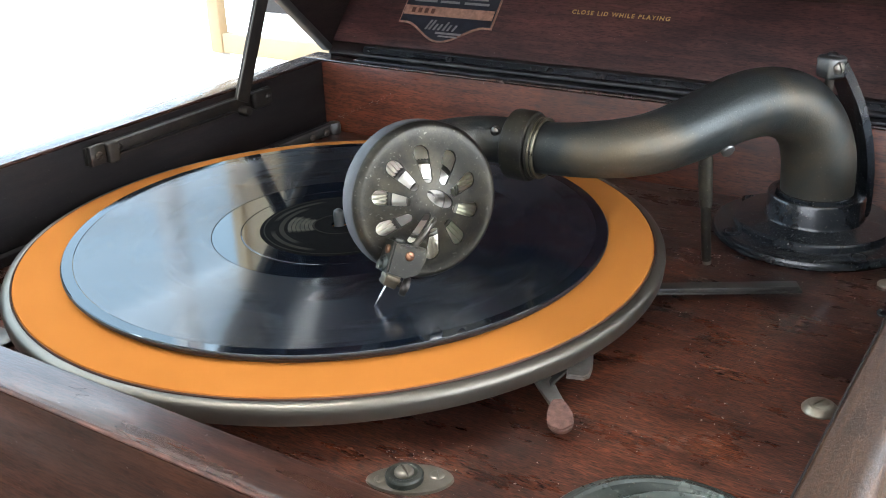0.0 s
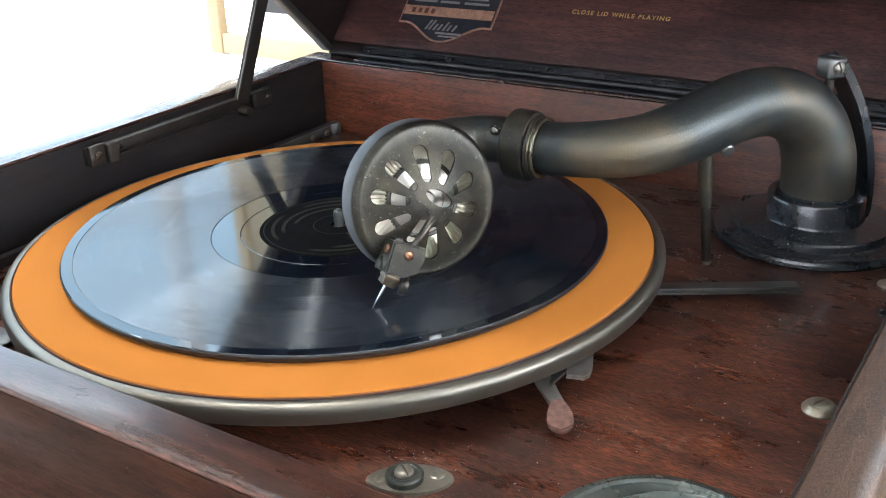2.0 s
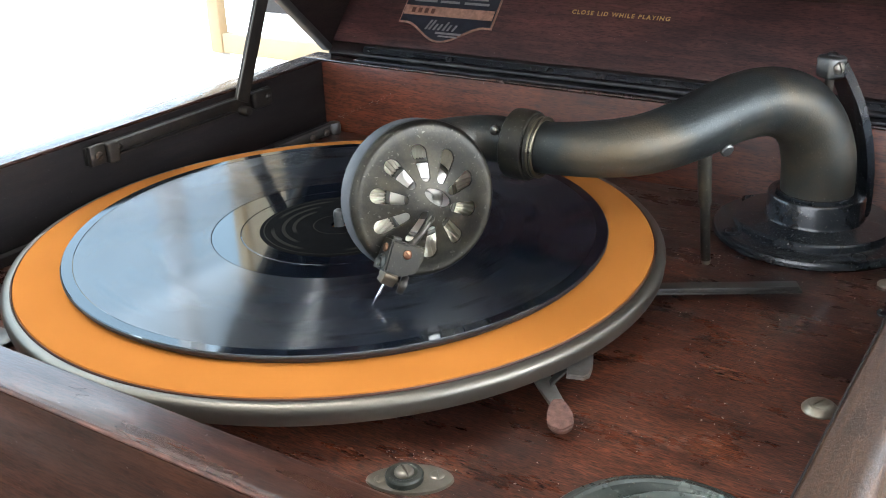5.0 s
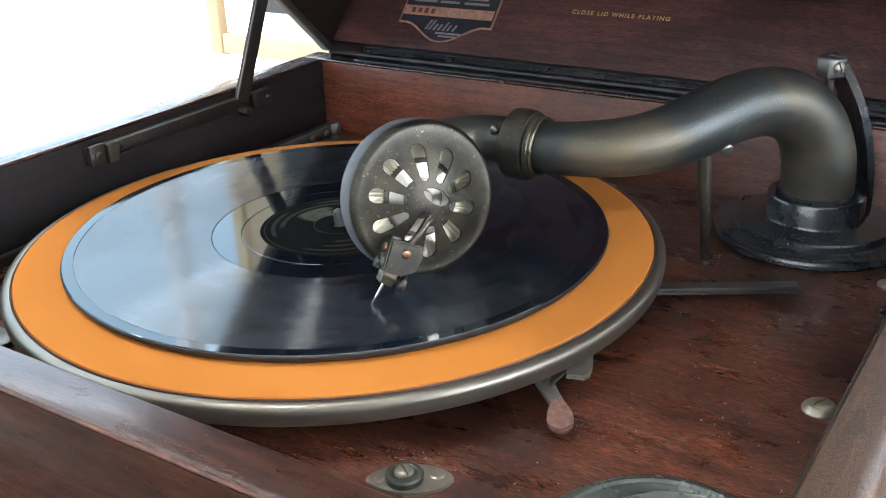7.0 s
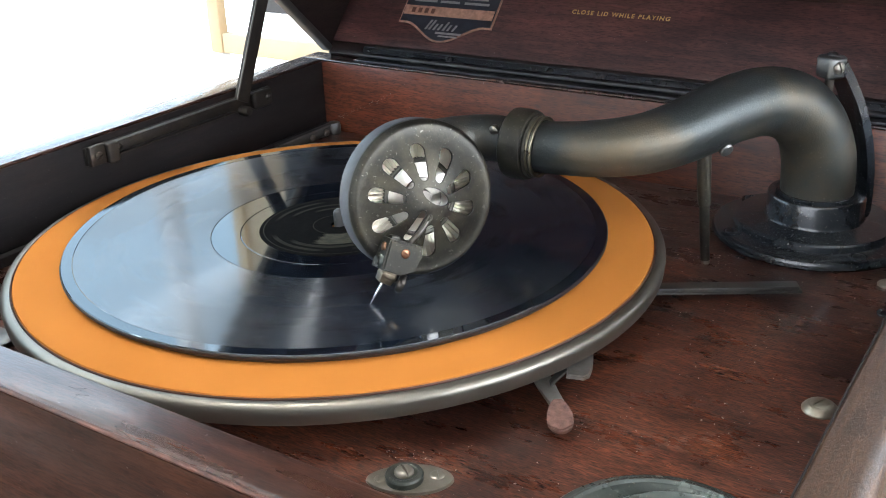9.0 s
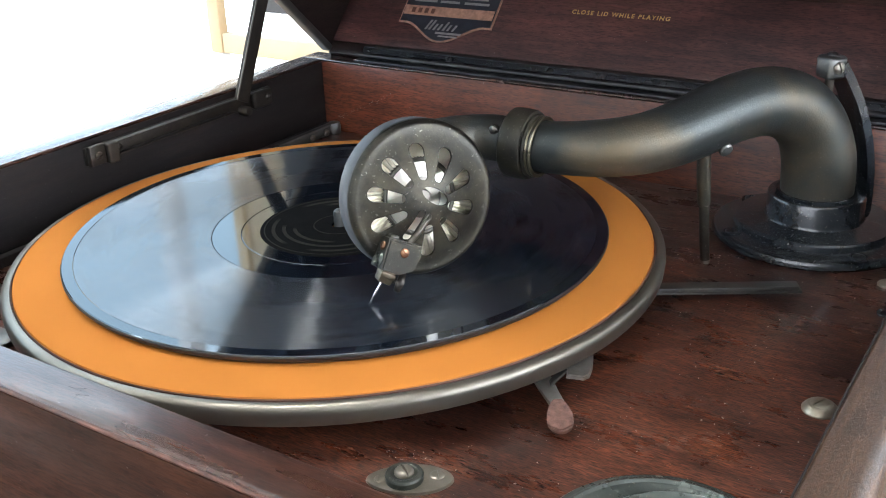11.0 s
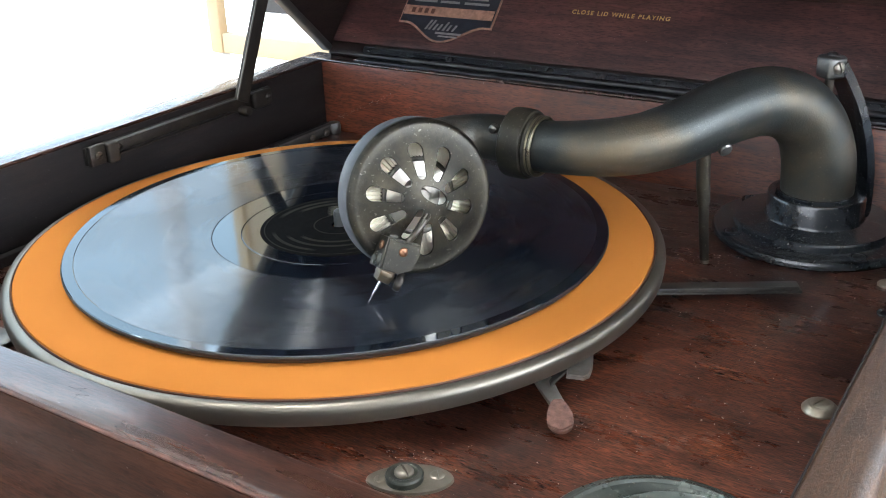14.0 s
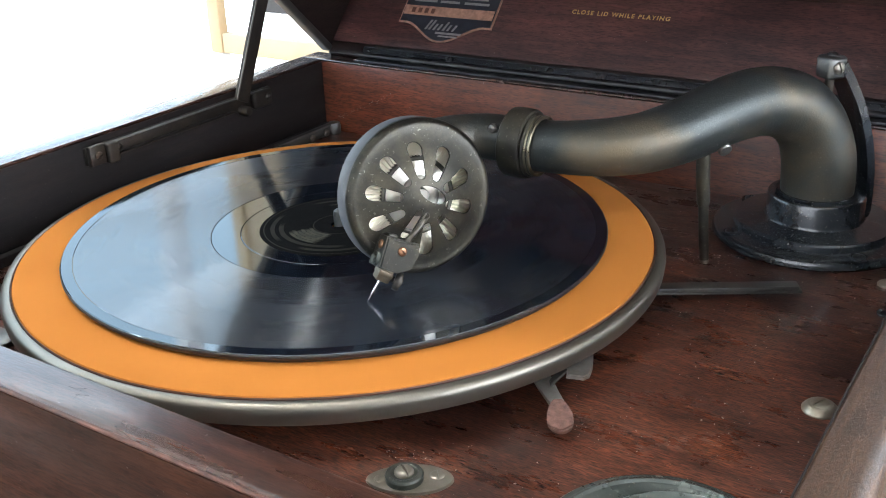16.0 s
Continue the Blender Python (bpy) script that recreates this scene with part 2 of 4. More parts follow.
M_RIB = metal("rubbed_bronze_rib", (0.20, 0.18, 0.125), (0.11, 0.095, 0.06), 0.9, 0.30, 0.5, 200, 0.0, 0.1)
M_BRONZEBAR = metal("dark_rubbed_bar", (0.075, 0.072, 0.062), (0.22, 0.20, 0.16), 0.85, 0.34, 0.5, 200, 0.1, 0.1)
M_INNER = metal("dark_inner_ring", (0.13, 0.125, 0.11), (0.09, 0.085, 0.07), 0.6, 0.5, 0.4, 200, 0.0, 0.1)
M_BRASS = metal("worn_brass", (0.19, 0.155, 0.11), (0.10, 0.075, 0.055), 0.9, 0.36, 0.5, 200, 0.1, 0.1)
M_COPPER = metal("copper_screw", (0.24, 0.125, 0.075), (0.12, 0.075, 0.05), 1.0, 0.36, 0.5, 200, 0.1, 0.1)
M_STEEL = metal("needle_steel", (0.75, 0.75, 0.76), (0.6, 0.6, 0.6), 1.0, 0.18, 0.4, 300, 0.0, 0.02)
M_IRON = metal("black_japanned_iron", (0.017, 0.021, 0.026), (0.044, 0.050, 0.056), 0.1, 0.19, 0.6, 150, 0.45, 0.12)
M_IRON.node_tree.nodes["Principled BSDF"].inputs["Coat Weight"].default_value = 0.6
M_HINGE = metal("blackened_hinge_steel", (0.05, 0.052, 0.056), (0.11, 0.11, 0.11), 0.85, 0.34, 0.4, 120, 0.15, 0.1)
M_LEVER = metal("tarnished_lever_metal", (0.27, 0.255, 0.225), (0.16, 0.145, 0.12), 0.85, 0.38, 0.5, 130, 0.2, 0.15)
M_LEATHER = plain("worn_red_leather", (0.175, 0.092, 0.075), 0.6, 0, 420, 0.5, 0.7)
M_PLATE = metal("dull_nickel_plate", (0.42, 0.38, 0.30), (0.24, 0.21, 0.165), 0.8, 0.40, 0.55, 120, 0.3, 0.15)
M_SPEED = metal("dull_grey_brass", (0.31, 0.285, 0.235), (0.19, 0.17, 0.14), 0.75, 0.42, 0.55, 120, 0.4, 0.2)
M_KNOB = metal("verdigris_black_knob", (0.055, 0.064, 0.058), (0.11, 0.11, 0.09), 0.6, 0.38, 0.5, 150, 0.2, 0.12)
M_CUP = metal("grey_green_cup_enamel", (0.080, 0.096, 0.090), (0.125, 0.138, 0.124), 0.5, 0.27, 0.5, 100, 0.35, 0.15)
M_TRANSFER = plain("dark_blue_plate_enamel", (0.018, 0.020, 0.028), 0.35, 0, 150, 0.3, 0.1)
M_SALMON = plain("salmon_plate_band", (0.30, 0.165, 0.115), 0.45, 0, 260, 0.35, 0.1)
M_SILVER = plain("faded_silver_print", (0.26, 0.25, 0.24), 0.4, 0.3, 300, 0.2, 0.05)
M_GILT = plain("gilt_lettering", (0.52, 0.38, 0.13), 0.4, 0.3, 400, 0.25, 0.05)
M_STRUT = metal("dark_bronze_strut", (0.050, 0.045, 0.040), (0.10, 0.082, 0.062), 0.8, 0.46, 0.45, 120, 0.1, 0.12)
M_PLASTER = plain("white_plaster", (0.78, 0.77, 0.74), 0.9, 0, 8, 0.04, 0.1)
M_PINE = plain("pale_pine", (0.56, 0.43, 0.26), 0.6, 0, 18, 0.06, 0.1)
M_FLOOR = wood("oak_floor", (0.22, 0.15, 0.09), (0.30, 0.20, 0.12), (0.38, 0.27, 0.17), (0, 1, 0), 0.4, 0.2, 0.0)
M_PAINT = plain("white_painted_wood", (0.78, 0.79, 0.80), 0.4, 0, 30, 0.04, 0.05)
M_BLADE = metal("dull_bright_steel", (0.46, 0.45, 0.41), (0.30, 0.28, 0.24), 0.7, 0.40, 0.5, 150, 0.2, 0.12)
M_STOP = metal("dark_grey_steel", (0.14, 0.145, 0.142), (0.22, 0.21, 0.19), 0.8, 0.36, 0.45, 130, 0.3, 0.15)
M_DUST = plain("pale_dust", (0.55, 0.52, 0.48), 0.9, 0, 900, 0.3, 0.2)


def glow(name, stops, z0, z1):
    m = bpy.data.materials.new(name)
    m.use_nodes = True
    nt = m.node_tree
    nt.nodes.clear()
    out, em = nt.nodes.new("ShaderNodeOutputMaterial"), nt.nodes.new("ShaderNodeEmission")
    geo, sep = nt.nodes.new("ShaderNodeNewGeometry"), nt.nodes.new("ShaderNodeSeparateXYZ")
    mr = nt.nodes.new("ShaderNodeMapRange")
    mr.inputs[1].default_value, mr.inputs[2].default_value = z0, z1
    nt.links.new(geo.outputs["Position"], sep.inputs[0])
    nt.links.new(sep.outputs["Z"], mr.inputs[0])
    nt.links.new(ramp(nt, mr.outputs[0], stops), em.inputs[0])
    em.inputs[1].default_value = 1.0
    nt.links.new(em.outputs[0], out.inputs[0])
    return m


# ---------------------------------------------------------------- mesh helpers
def thing(name, label, category, at=(0, 0, 0), group=""):
    ob = new(name)
    ob.location = at
    ob.empty_display_size = 0.02
    return tagged(ob, label, category, group)


def part(name, bm, material, parent=None, label="", smooth=35):
    me = bpy.data.meshes.new(name)
    if not any(e.is_boundary for e in bm.edges):
        bmesh.ops.recalc_face_normals(bm, faces=bm.faces)
    for e in bm.edges:
        if len(e.link_faces) == 2 and e.calc_face_angle(0) > radians(smooth):
            e.smooth = False
    for f in bm.faces:
        f.smooth = True
    bm.to_mesh(me)
    bm.free()
    me.materials.append(material)
    ob = new(name, me)
    ob.parent = parent
    if label:
        ob["label"] = label
    return ob


def box(x0, x1, y0, y1, z0, z1, bevel=0.0, seg=2):
    bm = bmesh.new()
    bmesh.ops.create_cube(bm, size=1)
    for v in bm.verts:
        v.co = Vector(((x0 + x1) / 2 + v.co.x * (x1 - x0), (y0 + y1) / 2 + v.co.y * (y1 - y0), (z0 + z1) / 2 + v.co.z * (z1 - z0)))
    if bevel:
        bmesh.ops.bevel(bm, geom=bm.edges[:], offset=bevel, segments=seg, profile=0.5, affect="EDGES")
    return bm


def moved(bm, m):
    bmesh.ops.transform(bm, matrix=m, verts=bm.verts)
    return bm


def joined(*bms):
    out = bms[0]
    for b in bms[1:]:
        me = bpy.data.meshes.new("tmp")
        b.to_mesh(me)
        b.free()
        out.from_mesh(me)
        bpy.data.meshes.remove(me)
    return out


def lathe(profile, seg=96, closed=False):
    """Turns a profile of (radius, height) round z. A radius of 0 closes it with one point."""
    bm = bmesh.new()
    rings = []
    for r, z in profile:
        if r < 1e-7:
            rings.append([bm.verts.new((0, 0, z))])
        else:
            rings.append([bm.verts.new((r * math.cos(2 * math.pi * i / seg), r * math.sin(2 * math.pi * i / seg), z)) for i in range(seg)])
    pairs = list(zip(rings, rings[1:])) + ([(rings[-1], rings[0])] if closed else [])
    for a, b in pairs:
        for i in range(seg):
            j = (i + 1) % seg
            q = [a[i % len(a)], a[j % len(a)], b[j % len(b)], b[i % len(b)]]
            q = list(dict.fromkeys(q))
            if len(q) > 2:
                bm.faces.new(q)
    return outward(bm)


def outward(bm):
    """Turns the faces of an open turned shape up or away from its axis."""
    bmesh.ops.recalc_face_normals(bm, faces=bm.faces)
    up = sum(f.normal.z * f.calc_area() for f in bm.faces)
    size = sum(f.calc_area() for f in bm.faces)
    if abs(up) < 0.05 * size:
        up = sum(f.normal.dot(Vector((f.calc_center_median().x, f.calc_center_median().y, 0)).normalized()) * f.calc_area() for f in bm.faces)
    if up < 0 and any(e.is_boundary for e in bm.edges):
        bmesh.ops.reverse_faces(bm, faces=bm.faces)
    return bm


def catmull(pts, n):
    out = []
    for i in range(len(pts) - 1):
        a, b, c, d = (np.array(pts[k]) for k in (max(i - 1, 0), i, i + 1, min(i + 2, len(pts) - 1)))
        for k in range(n):
            t = k / n
            out.append(0.5 * (2 * b + (c - a) * t + (2 * a - 5 * b + 4 * c - d) * t * t + (3 * b - a - 3 * c + d) * t ** 3))
    out.append(np.array(pts[-1], float))
    return out


def tube(rows, seg=40, n=8, caps=True, squash=1.0):
    """A round tube along rows of (x, y, z, radius), smoothed."""
    pts = catmull(rows, n)
    bm = bmesh.new()
    rings = []
    ref = None
    for i, q in enumerate(pts):
        a, b = pts[max(i - 1, 0)][:3], pts[min(i + 1, len(pts) - 1)][:3]
        t = Vector(b - a).normalized()
        if ref is None:
            ref = t.orthogonal()
        u = (ref - t * ref.dot(t)).normalized()
        ref = u
        v = t.cross(u)
        rings.append([bm.verts.new(Vector(q[:3]) + (u * math.cos(2 * math.pi * k / seg) + v * math.sin(2 * math.pi * k / seg) * squash) * q[3]) for k in range(seg)])
    for a, b in zip(rings, rings[1:]):
        for i in range(seg):
            j = (i + 1) % seg
            bm.faces.new((a[i], a[j], b[j], b[i]))
    if caps:
        bm.faces.new(rings[0])
        bm.faces.new(rings[-1])
    return bm


def slab(outline, z0, z1, bevel=0.0):
    """An upright prism over a plane outline of (x, y)."""
    bm = bmesh.new()
    lo = [bm.verts.new((x, y, z0)) for x, y in outline]
    hi = [bm.verts.new((x, y, z1)) for x, y in outline]
    bm.faces.new(lo)
    bm.faces.new(hi)
    for i in range(len(lo)):
        j = (i + 1) % len(lo)
        bm.faces.new((lo[i], lo[j], hi[j], hi[i]))
    if bevel:
        top = [e for e in bm.edges if all(v in hi for v in e.verts)]
        bmesh.ops.bevel(bm, geom=top, offset=bevel, segments=2, affect="EDGES")
    return bm


def screw(name, r, h, parent, m, material, turn=0.0, label="", slot=True):
    """A domed, slotted screw head standing on z = 0 of the pose m."""
    n = 40
    prof = [(r, 0), (r, h * 0.35), (r * 0.9, h * 0.75), (r * 0.6, h * 0.95), (0, h)]
    bm = lathe(prof, n)
    if slot:
        # the slot is a shallow dark channel: sink the vertices near the middle line
        bm.free()
        bm = bmesh.new()
        k = 28
        grid = {}
        w = r * 0.13
        xs = sorted({round(-r + 2 * r * i / k, 6) for i in range(k + 1)} | {round(v, 6) for v in (-w, -w * 0.98, w * 0.98, w)})
        ys = [-r + 2 * r * i / k for i in range(k + 1)]
        for x in xs:
            for y in ys:
                d = math.hypot(x, y)
                s = 1.0 if d <= r else r / d
                X, Y = x * s, y * s
                q = min(1, math.hypot(X, Y) / r)
                z = h * (1 - 0.35 * q ** 2.5 - 0.3 * q ** 10)
                if abs(x) < w * 0.99:
                    z -= h * 0.7
                grid[x, y] = bm.verts.new((X, Y, max(z, h * 0.02)))
        for a, b in zip(xs, xs[1:]):
            for c, d in zip(ys, ys[1:]):
                bm.faces.new((grid[a, c], grid[b, c], grid[b, d], grid[a, d]))
        skirt = lathe([(r, h * 0.36), (r, -0.0005)], n)
        bm = joined(bm, skirt)
        bmesh.ops.dissolve_degenerate(bm, edges=bm.edges, dist=1e-7)
    moved(bm, m @ pose(0, 0, 0, 0, 0, turn))
    return part(name, bm, material, parent, label, 25)


def lettering(name, text, size, m, material, parent, label="", bold=0.0, shear=0.0, spread=1.0):
    c = bpy.data.curves.new("tmp_text", "FONT")
    c.body, c.size, c.align_x, c.align_y = text, size, "CENTER", "CENTER"
    c.extrude, c.offset, c.shear, c.resolution_u = 0.00012, bold, shear, 3
    c.space_character = spread
    t = bpy.data.objects.new("tmp_text", c)
    scene.collection.objects.link(t)
    me = bpy.data.meshes.new_from_object(t.evaluated_get(bpy.context.evaluated_depsgraph_get()))
    bpy.data.objects.remove(t)
    bpy.data.curves.remove(c)
    me.name = name
    me.transform(m)
    me.materials.clear()
    me.materials.append(material)
    ob = new(name, me)
    ob.parent = parent
    if label:
        ob["label"] = label
    return ob


# ---------------------------------------------------------------- the room
XW, XE, YS, YN, ZC = -1.60, 2.30, -2.40, 2.70, 2.05


def structure(name, bm, material, label, category="wall"):
    return tagged(part(name, bm, material), label, category, kind="structure")


structure("floor", box(XW - 0.1, XE + 0.1, YS - 0.1, YN + 0.1, FLOOR - 0.1, FLOOR), M_FLOOR, "oak floor of the bright room", "floor")
structure("ceiling", box(XW - 0.1, XE + 0.1, YS - 0.1, YN + 0.1, ZC, ZC + 0.1), M_PLASTER, "plain white plaster ceiling of the room", "ceiling")


def wall_with_opening(name, axis, at, a0, a1, o0, o1, z0, z1, label):
    """A wall 0.1 m thick with one opening from o0 to o1 and z0 to z1."""
    bms = []
    for p0, p1, q0, q1 in ((a0, o0, FLOOR, ZC), (o1, a1, FLOOR, ZC), (o0, o1, FLOOR, z0), (o0, o1, z1, ZC)):
        if p1 - p0 > 0.001 and q1 - q0 > 0.001:
            bms.append(box(at, at + 0.1, p0, p1, q0, q1) if axis == "x" else box(p0, p1, at, at + 0.1, q0, q1))
    return structure(name, joined(*bms), M_PLASTER, label)


wall_with_opening("wall_west", "x", XW - 0.1, YS, YN, -1.40, 2.40, FLOOR + 0.05, 1.98, "white wall with tall glazing")
wall_with_opening("wall_south", "y", YS - 0.1, XW, XE, -0.75, 1.35, 0.05, 1.40, "white wall with a wide window, added out of view")
wall_with_opening("wall_north", "y", YN, XW, XE, 0.75, 2.10, -0.10, 1.60, "white wall with an added window behind the gramophone")
wall_with_opening("wall_east", "x", XE, YS, YN, -1.0, 0.7, 0.10, 1.35, "white wall with a window, added out of view")

# unseen blockers: leave only a narrow tall strip of bright upper sky
structure("trim_1", joined(box(XW - 0.1, XW, -1.40, 1.29, 1.45, 1.98), box(XW - 0.1, XW, 1.86, 2.40, 1.45, 1.98)), M_PLASTER, "unseen white lintels, added to narrow the high daylight", "lintel")
glazing = tagged(new("window_1"), "tall white-framed glazing, blown out by daylight", "window", kind="structure")
part("transom", box(XW - 0.06, XW - 0.01, -1.40, 2.40, 0.12, 0.20, 0.004), M_PAINT, glazing)
part("mullion", box(XW - 0.06, XW - 0.01, 1.262, 1.316, 0.202, 1.449, 0.004), M_PAINT, glazing)
part("mullion", box(XW - 0.06, XW - 0.01, -0.12, -0.05, 0.202, 1.449, 0.004), M_PAINT, glazing)


def cloth_material():
    m = bpy.data.materials.new("cream_blind_cloth")
    m.use_nodes = True
    nt = m.node_tree
    b = nt.nodes["Principled BSDF"]
    weave = ramp(nt, tex(nt, mapped(nt), 60, 4, 0.6), [(0.3, (0.66, 0.58, 0.45)), (0.7, (0.78, 0.70, 0.57))])
    nt.links.new(weave, b.inputs["Base Color"])
    b.inputs["Roughness"].default_value = 0.9
    tr, mx = nt.nodes.new("ShaderNodeBsdfTranslucent"), nt.nodes.new("ShaderNodeMixShader")
    nt.links.new(weave, tr.inputs[0])
    mx.inputs[0].default_value = 0.65
    nt.links.new(b.outputs[0], mx.inputs[1])
    nt.links.new(tr.outputs[0], mx.inputs[2])
    nt.links.new(mx.outputs[0], nt.nodes["Material Output"].inputs[0])
    return m


# a pine-framed cloth screen between the glazing and the cabinet, standing in for window framing
screen = thing("pine_framework", "stand-in pale pine framework with cream cloth and a dark panel, backlit", "screen", (-1.340, 1.227, FLOOR))
# added support, coloured white like the bright glare around it
part("leg", box(0.000, 0.034, -0.012, 0.012, 0, 0.5965, 0.003), M_PAINT, screen, "added leg, white to merge with the glare behind")
part("post", box(0.000, 0.034, -0.012, 0.012, 0.597, 1.93, 0.003), M_PINE, screen)
part("post", box(0.95, 0.985, -0.012, 0.012, 0, 1.93, 0.003), M_PINE, screen)
part("rail", box(0.035, 0.949, -0.010, 0.010, 0.597, 0.640, 0.003), M_PINE, screen)
part("rail", box(0.035, 0.949, -0.010, 0.010, 1.89, 1.93, 0.003), M_PINE, screen)
part("cloth", box(0.035, 0.164, -0.001, 0.001, 1.041, 1.889), cloth_material(), screen, "cream cloth panel")
part("dark_panel", box(0.165, 0.949, -0.006, 0.006, 0.692, 1.889, 0.002), M_DULL, screen, "dark blue-green panel")

# unseen lamp, added where the fan of light on the record points
lamp = thing("added_lamp", "unseen round lamp, added overhead for the record's fan highlight", "lamp", (-0.25, -0.25, ZC))
part("globe", lathe([(0.045, -0.075), (0.054, -0.090), (0.061, -0.118), (0.057, -0.145), (0.040, -0.168), (0, -0.178)], 48), glow("added_lamp_glow", LAMP_GLOW, 0, 1), lamp, "glowing globe of the added lamp")
part("canopy", lathe([(0, 0.0), (0.060, 0.0), (0.060, -0.02), (0.047, -0.03), (0.047, -0.0748), (0, -0.0748)], 40), M_PAINT, lamp)

structure("backdrop_west", box(-2.42, -2.40, -3.2, 4.6, -2.0, 3.6), glow("west_daylight", SKY_WEST, -0.8, 3.2), "bright hazy daylight beyond the glazing, with a brighter band added higher up", "backdrop")
structure("backdrop_south", box(-2.0, 2.6, -3.02, -3.0, -0.8, 2.4), glow("south_fill_glow", SKY_SOUTH, 0, 1), "bright glow beyond an added, unseen window", "backdrop")
structure("backdrop_east", box(3.0, 3.02, -2.2, 1.9, -0.8, 2.4), glow("east_fill_glow", SKY_EAST, 0, 1), "bright glow beyond an added, unseen window", "backdrop")
# added glow for the highlight on the rounded right rail
structure("backdrop_north", box(-0.2, 3.2, 3.5, 3.52, -0.9, 2.6), glow("north_fill_glow", SKY_NORTH, 0, 1), "bright glow beyond an added, unseen window", "backdrop")
for name, axis, at, o0, o1, z0, z1 in (("window_2", "y", YN + 0.03, 0.75, 2.10, -0.10, 1.60), ("window_3", "y", YS - 0.06, -0.75, 1.35, 0.05, 1.40), ("window_4", "x", XE + 0.03, -1.0, 0.7, 0.10, 1.35)):
    win = tagged(new(name), "white frame with one mullion, for an added, unseen window", "window", kind="structure")
    mid = (o0 + o1) / 2
    for p0, p1, q0, q1 in ((o0, o0 + 0.05, z0, z1), (o1 - 0.05, o1, z0, z1), (mid - 0.025, mid + 0.025, z0 + 0.052, z1 - 0.052), (o0 + 0.052, o1 - 0.052, z0, z0 + 0.05), (o0 + 0.052, o1 - 0.052, z1 - 0.05, z1)):
        part("window_frame", box(at, at + 0.04, p0, p1, q0, q1, 0.003) if axis == "x" else box(p0, p1, at, at + 0.04, q0, q1, 0.003), M_PAINT, win)

# ---------------------------------------------------------------- the gramophone cabinet
cabinet = thing("gramophone_cabinet", "dark polished mahogany gramophone cabinet with its lid raised", "gramophone", (0, 0, 0))
OX0, OX1, OY0, OY1 = X_L - WALL, X_R + WALL, Y_F - WALL, Y_B + WALL
B_Z = FLOOR
part("front_wall", box(OX0, OX1, OY0, Y_F, B_Z, Z_TOP, 0.0022, 3), M_RAIL, cabinet, "scratched dark mahogany front rail")
part("front_panel", box(OX0 + 0.004, OX1 - 0.004, OY0 - 0.0010, OY0 + 0.0004, B_Z + 0.05, Z_TOP - 0.0016, 0.0003), M_FACE, cabinet)
part("worn_edge", moved(tube([(OX0 + 0.004, 0, 0, 0.0007), (0, 0, 0, 0.0008), (OX1 - 0.004, 0, 0, 0.0007)], 10, 30), pose(0, OY0 + 0.0003, Z_TOP - 0.0012)), M_EDGE, cabinet, "edge rubbed down to red wood")
for sx, sy, sl, sa in ((0.0470, -0.1866, 0.0060, 2), (0.0508, -0.1893, 0.0028, 100), (0.0485, -0.1858, 0.0036, 35), (0.0520, -0.1880, 0.0042, 24), (0.105, -0.187, 0.007, -12)):
    part("scratch", moved(box(-sl / 2, sl / 2, -0.00005, 0.00005, 0, 0.00005), pose(sx, sy, Z_TOP, 0, 0, sa)), M_LIDDARK, cabinet)
part("catch_plate", box(-0.104, -0.084, -0.1330, -0.1200, 0.0, 0.0030, 0.0008), M_STOP, cabinet, "small grey metal catch plate")
part("back_wall", box(OX0, OX1, Y_B, OY1, B_Z, Z_TOP - 0.0019, 0.0006, 2), M_BACK, cabinet)
part("back_rail_cap", box(OX0, OX1, Y_B - 0.0003, OY1, Z_TOP - 0.0018, Z_TOP, 0.0008, 3), M_CAP, cabinet, "polished upper edge of the back wall")
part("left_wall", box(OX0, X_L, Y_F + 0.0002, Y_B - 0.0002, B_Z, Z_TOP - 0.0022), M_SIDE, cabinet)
part("left_rail_cap", box(OX0, X_L + 0.0003, Y_F + 0.0002, Y_B - 0.0002, Z_TOP - 0.0021, Z_TOP, 0.0009, 3), M_CAP, cabinet, "polished upper edge of the left wall")
# the right wall has a crisp inner edge and a well rounded outer one
prof = [(X_R, B_Z), (X_R, Z_TOP - 0.0008), (X_R + 0.0008, Z_TOP)]
prof += [(OX1 - 0.006 + 0.006 * math.sin(radians(a)), Z_TOP - 0.006 + 0.006 * math.cos(radians(a))) for a in range(0, 91, 10)] + [(OX1, B_Z)]
part("right_wall", moved(slab(prof, -(Y_B - 0.0002), -(Y_F + 0.0002)), pose(0, 0, 0, 90, 0, 0)), M_CRACK, cabinet, "right rail with crazed worn varnish")
# dark strip stands in for the shaded gap line inside the rail
part("shade_strip", box(X_R - 0.0009, X_R - 0.0001, Y_F + 0.0004, Y_B - 0.0004, -0.0002, Z_TOP - 0.0012, 0.0003), M_SIDE, cabinet, "dark strip for the shaded gap along the right wall")
board = part("motor_board", box(X_L + 0.0005, X_R - 0.0005, Y_F + 0.0005, Y_B - 0.0005, -0.016, 0.0, 0.0008), M_BOARD, cabinet, "dusty mahogany motor board")
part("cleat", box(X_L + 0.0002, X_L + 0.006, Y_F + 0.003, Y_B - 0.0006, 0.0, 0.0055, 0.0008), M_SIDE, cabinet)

# ---- lid, hinged on the back wall and held half open
LID_OPEN = 43.0
# lid space: x along the hinge, y from the hinge to the free edge, z towards the outside of the lid
LID = Matrix.Translation((0, 0.2076, 0.0579)) @ Matrix(((1, 0, 0), (0, -math.cos(radians(LID_OPEN)), math.sin(radians(LID_OPEN))), (0, math.sin(radians(LID_OPEN)), math.cos(radians(LID_OPEN))))).to_4x4()
